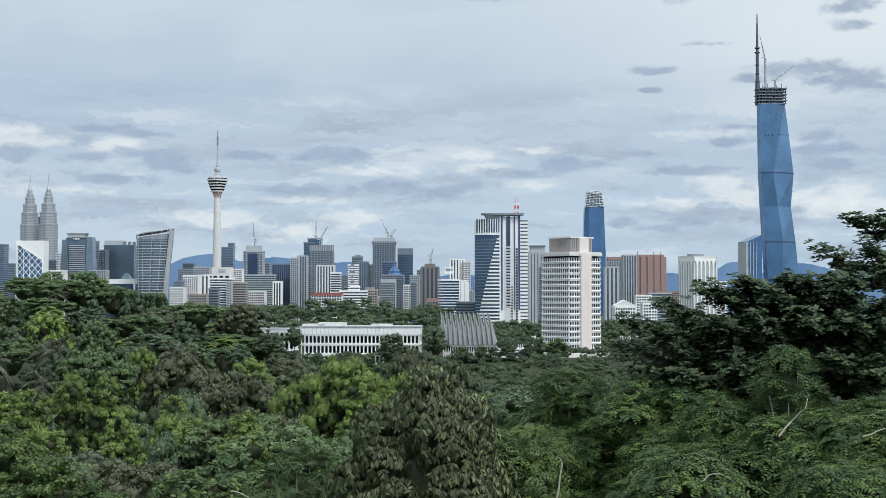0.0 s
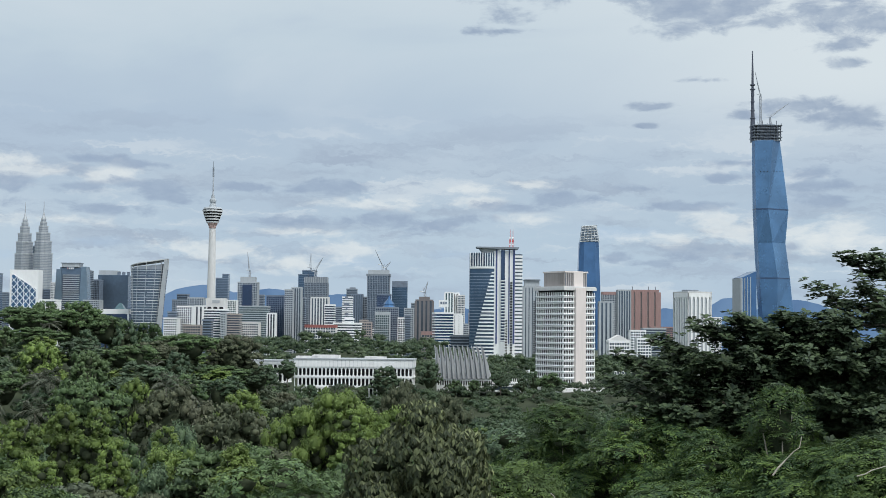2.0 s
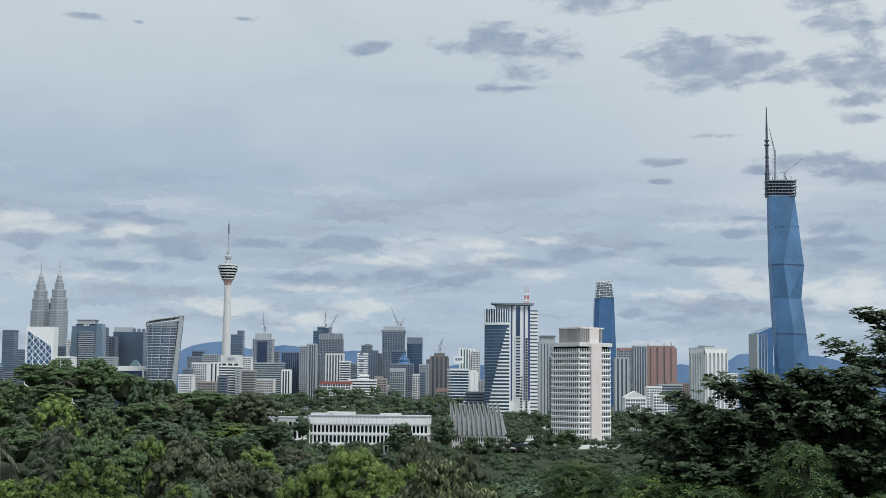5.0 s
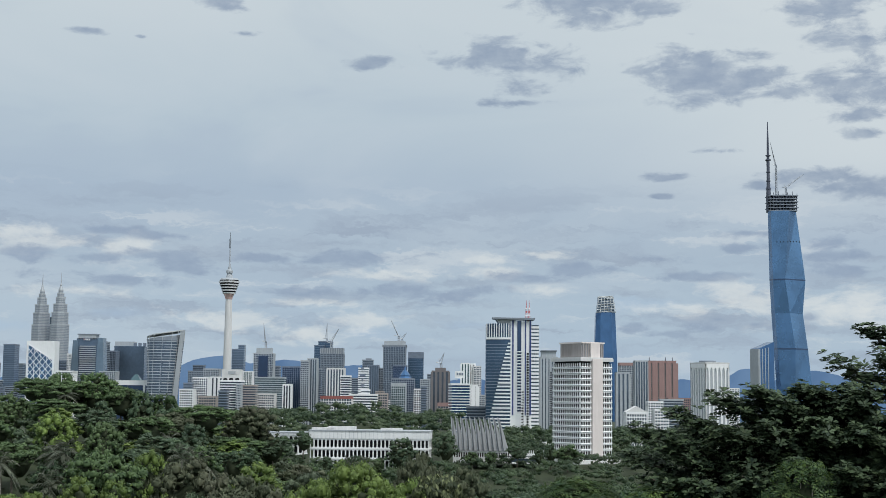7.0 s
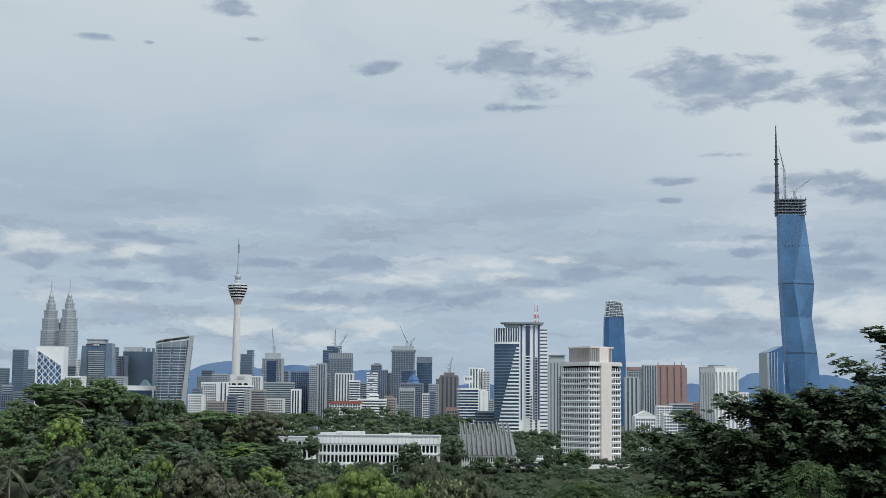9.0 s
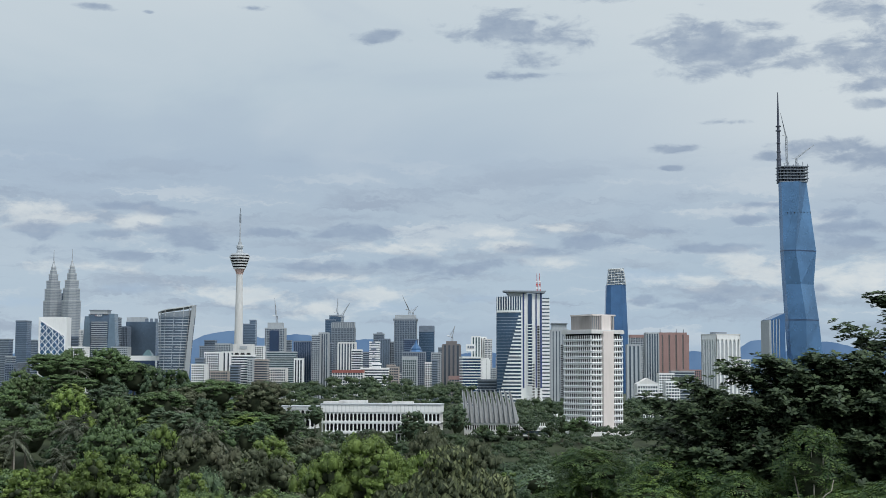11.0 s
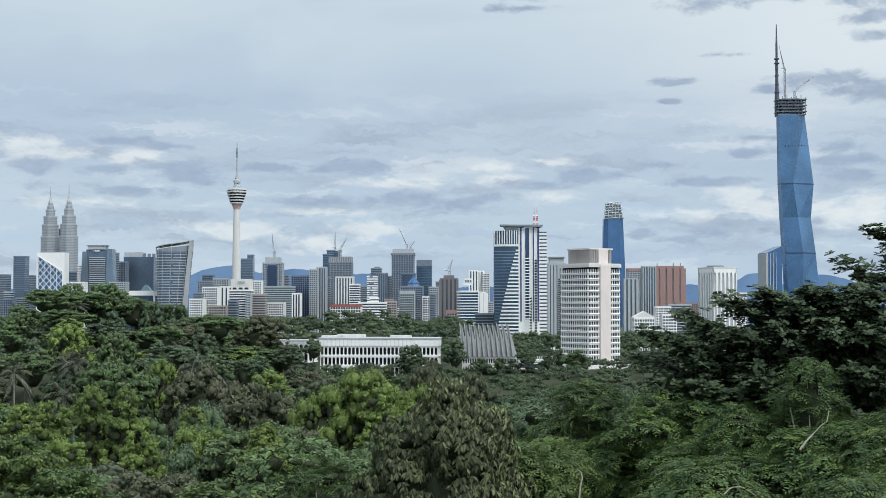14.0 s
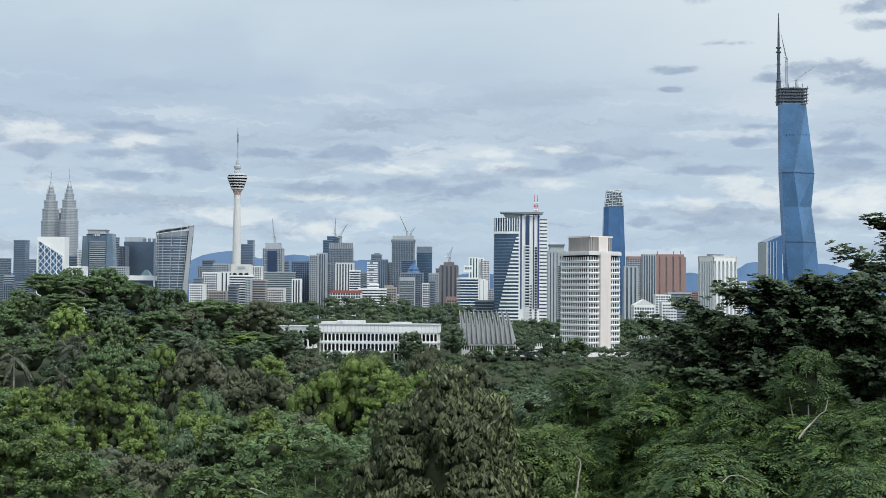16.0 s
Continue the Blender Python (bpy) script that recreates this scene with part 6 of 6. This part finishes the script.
def big_dark_tree(x0, y0):
    """The big dark tree: tiers of whorled leaves on long level boughs."""
    rng = np.random.default_rng(77)
    g = ground_z(x0, y0)
    ob = thing("almond_tree", x0, y0, g, 0, "large dark green tree with tiers of big glossy leaves", "tree", "near trees")
    part("trunk", merged("trunk", [rod((0, 0, -1), (0.3, 0.2, 12), 0.55, 0.42, 10), rod((0.3, 0.2, 12), (1.2, 0, 70 - g), 0.42, 0.12, 10)]), BARK, ob)
    # bough tips: across, away, height
    upper = [(11.5, 63, 70.6), (10.5, 64.5, 69.4), (12.5, 62, 70.3), (13.9, 62, 70.6), (9.2, 64, 68.4), (7.9, 65, 68), (9.8, 62, 68.1), (11.4, 61, 69.1), (17.1, 64, 72.3),
             (18.7, 64.5, 73.8), (19.8, 64, 73.8), (17.8, 63, 71.5), (18.6, 62, 72.4), (15.5, 61, 70.9), (17.3, 60.5, 70.8), (19.2, 61, 71.3), (20.8, 63, 72.6), (20.7, 62, 70.5), (19.1, 60, 70)]
    lower = [(13.1, 60, 69.4), (15.1, 59.5, 69.6), (16.9, 59, 69.3), (18.8, 59, 69.1), (10.1, 61, 67), (12, 59.5, 67.4), (13.9, 58.5, 67.9), (15.9, 58, 67.7), (18, 58, 67.5), (8.6, 62, 67.1),
             (10.9, 60, 66), (13.1, 59, 66.3), (15.4, 58, 66.1), (17.6, 57.5, 66.1), (20.2, 59, 68.2), (19.3, 58, 66.3)]
    upper += [(7.9, 62, 69.2), (9.4, 62, 69.9), (13, 62, 70.9), (15.1, 62, 71.0), (17.2, 62, 71.1), (14.2, 61, 70.2), (16.2, 61, 70.3)]
    tips, ways = [], []
    for tx, ty, tz in upper + lower:
        tip = Vector((tx - x0, ty - y0, tz - 0.33 - g))
        root = Vector((0.4 if tz < 71.2 else 3.6, 0.1, max(9.0, tip.z - (1.6 if tz < 71.2 else 0.7) - 0.10 * abs(tip.x))))
        mid = root.lerp(tip, 0.55) + Vector((0, 0, -0.5))
        part("limb", merged("limb", [rod(root, mid, 0.13, 0.09, 6), rod(mid, tip, 0.09, 0.03, 6)]), BARK, ob)
        full = tz < 71.2
        for k in range(210 if full else 75):
            f = rng.uniform(0.22, 1.0) ** 0.7
            p = root.lerp(mid, f / 0.55) if f < 0.55 else mid.lerp(tip, (f - 0.55) / 0.45)
            sp = 0.25 + (1.05 if full else 0.4) * (1 - f)
            dx, dy, dz = rng.normal() * sp, rng.normal() * sp * 1.3, rng.normal() * 0.16 + 0.1
            tips.append((p.x + dx, p.y + dy, p.z + dz - 0.12 * (dx * dx + dy * dy)))
            ways.append((dx * 0.4, dy * 0.4 - 0.15, 1.0))
    # the heart of the crown: leafy lumps over dark cores that stand for shade
    C, R = [], []
    for k in range(30):
        a, q = rng.uniform(0, 2 * math.pi), rng.uniform(0, 4.4)
        C.append((q * math.cos(a) - 0.5, q * 0.6 * math.sin(a) + 0.6, 66.3 - g + rng.uniform(-1.8, 2.4) - q * 0.25))
        R.append((1.4, 1.4, 0.8))
    C, R = np.array(C), np.array(R)
    p2, w2 = tips_on(C, R, rng, 0.5)
    tips, ways = np.concatenate([np.array(tips), p2]), np.concatenate([unit(np.array(ways)), w2])
    part("crown", fast_mesh("crown", *rosettes(tips, ways, rng, 9, 0.31, 0.56, 0.12, 0.35, 0.62)), L_ALMOND, ob)
    # dark cores whose colour gives the shade between the tiers
    part("crown_core", fast_mesh("crown_core", *cores(C, R, 0.8, rng, BALL)), CROWN_SHADE, ob)


big_dark_tree(18.1, 66)


def near_tree(name, label, seed, x, y, top, width, height, mat, style, size, lumps, lump, flatten=0.6, cone=0.0, gap=0.4, hollow=0.42):
    """A tree close by: where it stands, the height of its top above the datum, the crown's breadth and height, and how its leaves grow."""
    rng = np.random.default_rng(seed)
    g = ground_z(x, y)
    top -= g
    rx, rz = width / 2, height / 2
    ob = thing(name, x, y, g, 0, label, "tree", "near trees")
    zc = top - rz
    C, R = crown_lumps(rng, rx - lump * 0.5, rz - lump * flatten * 0.5, lumps, zc, lump, flatten, -0.55, cone)
    near_trunk(ob, top, zc, C, rng)
    heart = cores(np.array([(0, 0, zc - rz * 0.1)]), np.array([(rx * 0.55 * (1 - cone * 0.4), rx * 0.55 * (1 - cone * 0.4), rz * 0.6)]), 1.0, rng, BALL)
    if style == "puff":
        P, S, out = puffs(C, R, rng, 11, 0.38)
        green = puff_leaves(P, S, out, rng, size, 0.9, 0.5, 0.2, 0.5)
    else:
        tips, ways = tips_on(C, R, rng, gap)
        if style == "droop":
            green = rosettes(tips, ways, rng, 6, size, 0.36, 1.7, 0.1, 0.45)
        elif style == "whorl":
            green = rosettes(tips, ways, rng, 7, size, 0.5, 0.2, 0.3, 0.6)
        else:
            green = fronds(tips, ways, rng, 4, size)
    part("crown", fast_mesh("crown", *green), mat, ob)
    # inner cores, coloured dark for the shade among the leaves
    part("crown_core", fast_mesh("crown_core", *joined([cores(C, R, hollow, rng), heart])), CROWN_SHADE, ob)
    return ob


near_tree("mango_tree", "brownish tree with long drooping leaves", 101, -0.55, 52, 67.0, 6.9, 8.2, L_DROOP, "droop", 0.27, 50, 0.95, 0.75, 0.45, 0.19)
FEATHERED = [  # across, away, top, breadth, height, label
    (5.9, 66, 66.7, 6.1, 8.7, "mid-green tree with feathery layered foliage"), (9.1, 62, 66.4, 6.4, 7.9, "mid-green tree with feathery layered foliage"),
    (11.7, 58, 66.1, 6.0, 7.0, "mid-green tree with feathery layered foliage"), (14.1, 54, 65.7, 5.6, 6.0, "mid-green tree with feathery foliage and bare twigs"),
    (16.1, 52, 66.3, 4.6, 6.7, "mid-green tree with feathery foliage and bare twigs"), (7.8, 46, 64.9, 4.8, 4.8, "bright green tree with feathery foliage"),
    (3.2, 58, 64.6, 4.2, 5.6, "mid-green tree with feathery foliage beside a brownish one"), (13.0, 46, 64.6, 4.6, 4.4, "bright green tree with feathery foliage")]
for n, (x, y, top, w, h, label) in enumerate(FEATHERED):
    near_tree("feathery_tree", label, 102 + n, x, y, top, w, h, L_FEATHER, "feather", 0.62, 36, 1.0, 0.42, 0.15, 0.41)
near_tree("feathery_tree", "young mid-green tree with yellow-green tips", 116, 13.6, 56, 68, 2.5, 3.4, L_FEATHER, "feather", 0.5, 16, 0.55, 0.45, 0.4, 0.42)
near_tree("broadleaf_tree", "green leafy tree with lime shoots", 108, -9.1, 80, 62.7, 7.7, 9.6, L_MID, "whorl", 0.34, 30, 1.3, 0.6, 0.2, 0.48)
near_tree("broadleaf_tree", "green leafy tree with lime shoots", 109, -12.6, 72, 61.6, 7.0, 7.3, L_SHOOT, "whorl", 0.34, 30, 1.2, 0.6, 0.25, 0.48)
near_tree("broadleaf_tree", "green leafy tree among thick undergrowth", 110, -22.9, 85, 60.0, 9.5, 8.8, L_SHOOT, "puff", 0.28, 30, 1.4, 0.6)
near_tree("broadleaf_tree", "green leafy tree among thick undergrowth", 111, -30.1, 95, 60.6, 8.4, 11.4, L_SHOOT, "puff", 0.3, 30, 1.4, 0.7)
near_tree("broadleaf_tree", "dark green leafy tree behind a brownish one", 112, 4.2, 90, 64, 8.6, 10.8, L_DARK, "whorl", 0.36, 30, 1.4, 0.6, 0.1, 0.55)
near_tree("broadleaf_tree", "bright lime-green young tree", 115, -13.7, 100, 61.4, 3.2, 4.4, L_LIME, "puff", 0.26, 16, 0.8, 0.8, 0.3)
near_tree("broadleaf_tree", "mid-green leafy tree beside a brownish one", 117, -6.4, 64, 63.4, 5.4, 6.4, L_FEATHER, "feather", 0.55, 26, 0.9, 0.45, 0.25, 0.5)


def dead_branch(x, y, z, points, r=0.06):
    """A pale leafless branch reaching out of the foliage."""
    ob = thing("dead_branch", x, y, z, 0, "pale leafless branch sticking out of the foliage", "branch", "bare branches")
    pts = [Vector((0, 0, 0))] + [Vector(p) for p in points]
    for i, (a, b) in enumerate(zip(pts, pts[1:])):
        part("stick", merged("stick", [rod(a, b, r * (1 - 0.13 * i), r * (0.87 - 0.13 * i), 6)]), PALEBARK, ob)


dead_branch(11.6, 49, 65.1, [(0.2, 0, 0.28), (0.45, 0.1, 0.5), (0.72, 0, 0.82), (0.9, -0.1, 0.97), (0.98, -0.1, 1.35)], 0.035)
dead_branch(4, 50, 62.8, [(0.08, 0, 0.4), (0.13, 0, 0.9), (0.2, 0, 1.2), (0.16, 0, 1.4), (0.02, 0, 1.52)], 0.04)
dead_branch(7.7, 42, 64.5, [(0.12, 0, 0.13), (0.25, 0, 0.2), (0.5, 0, 0.22), (0.75, 0, 0.08), (0.95, 0, -0.05)], 0.02)
dead_branch(-8.2, 55, 62.4, [(0.2, 0, -0.02), (0.4, 0, -0.1), (0.7, 0, -0.25)], 0.03)
dead_branch(14.2, 48, 65.2, [(0.3, 0, 0.08), (0.5, 0, 0.2), (1.0, 0, 0.35)], 0.025)
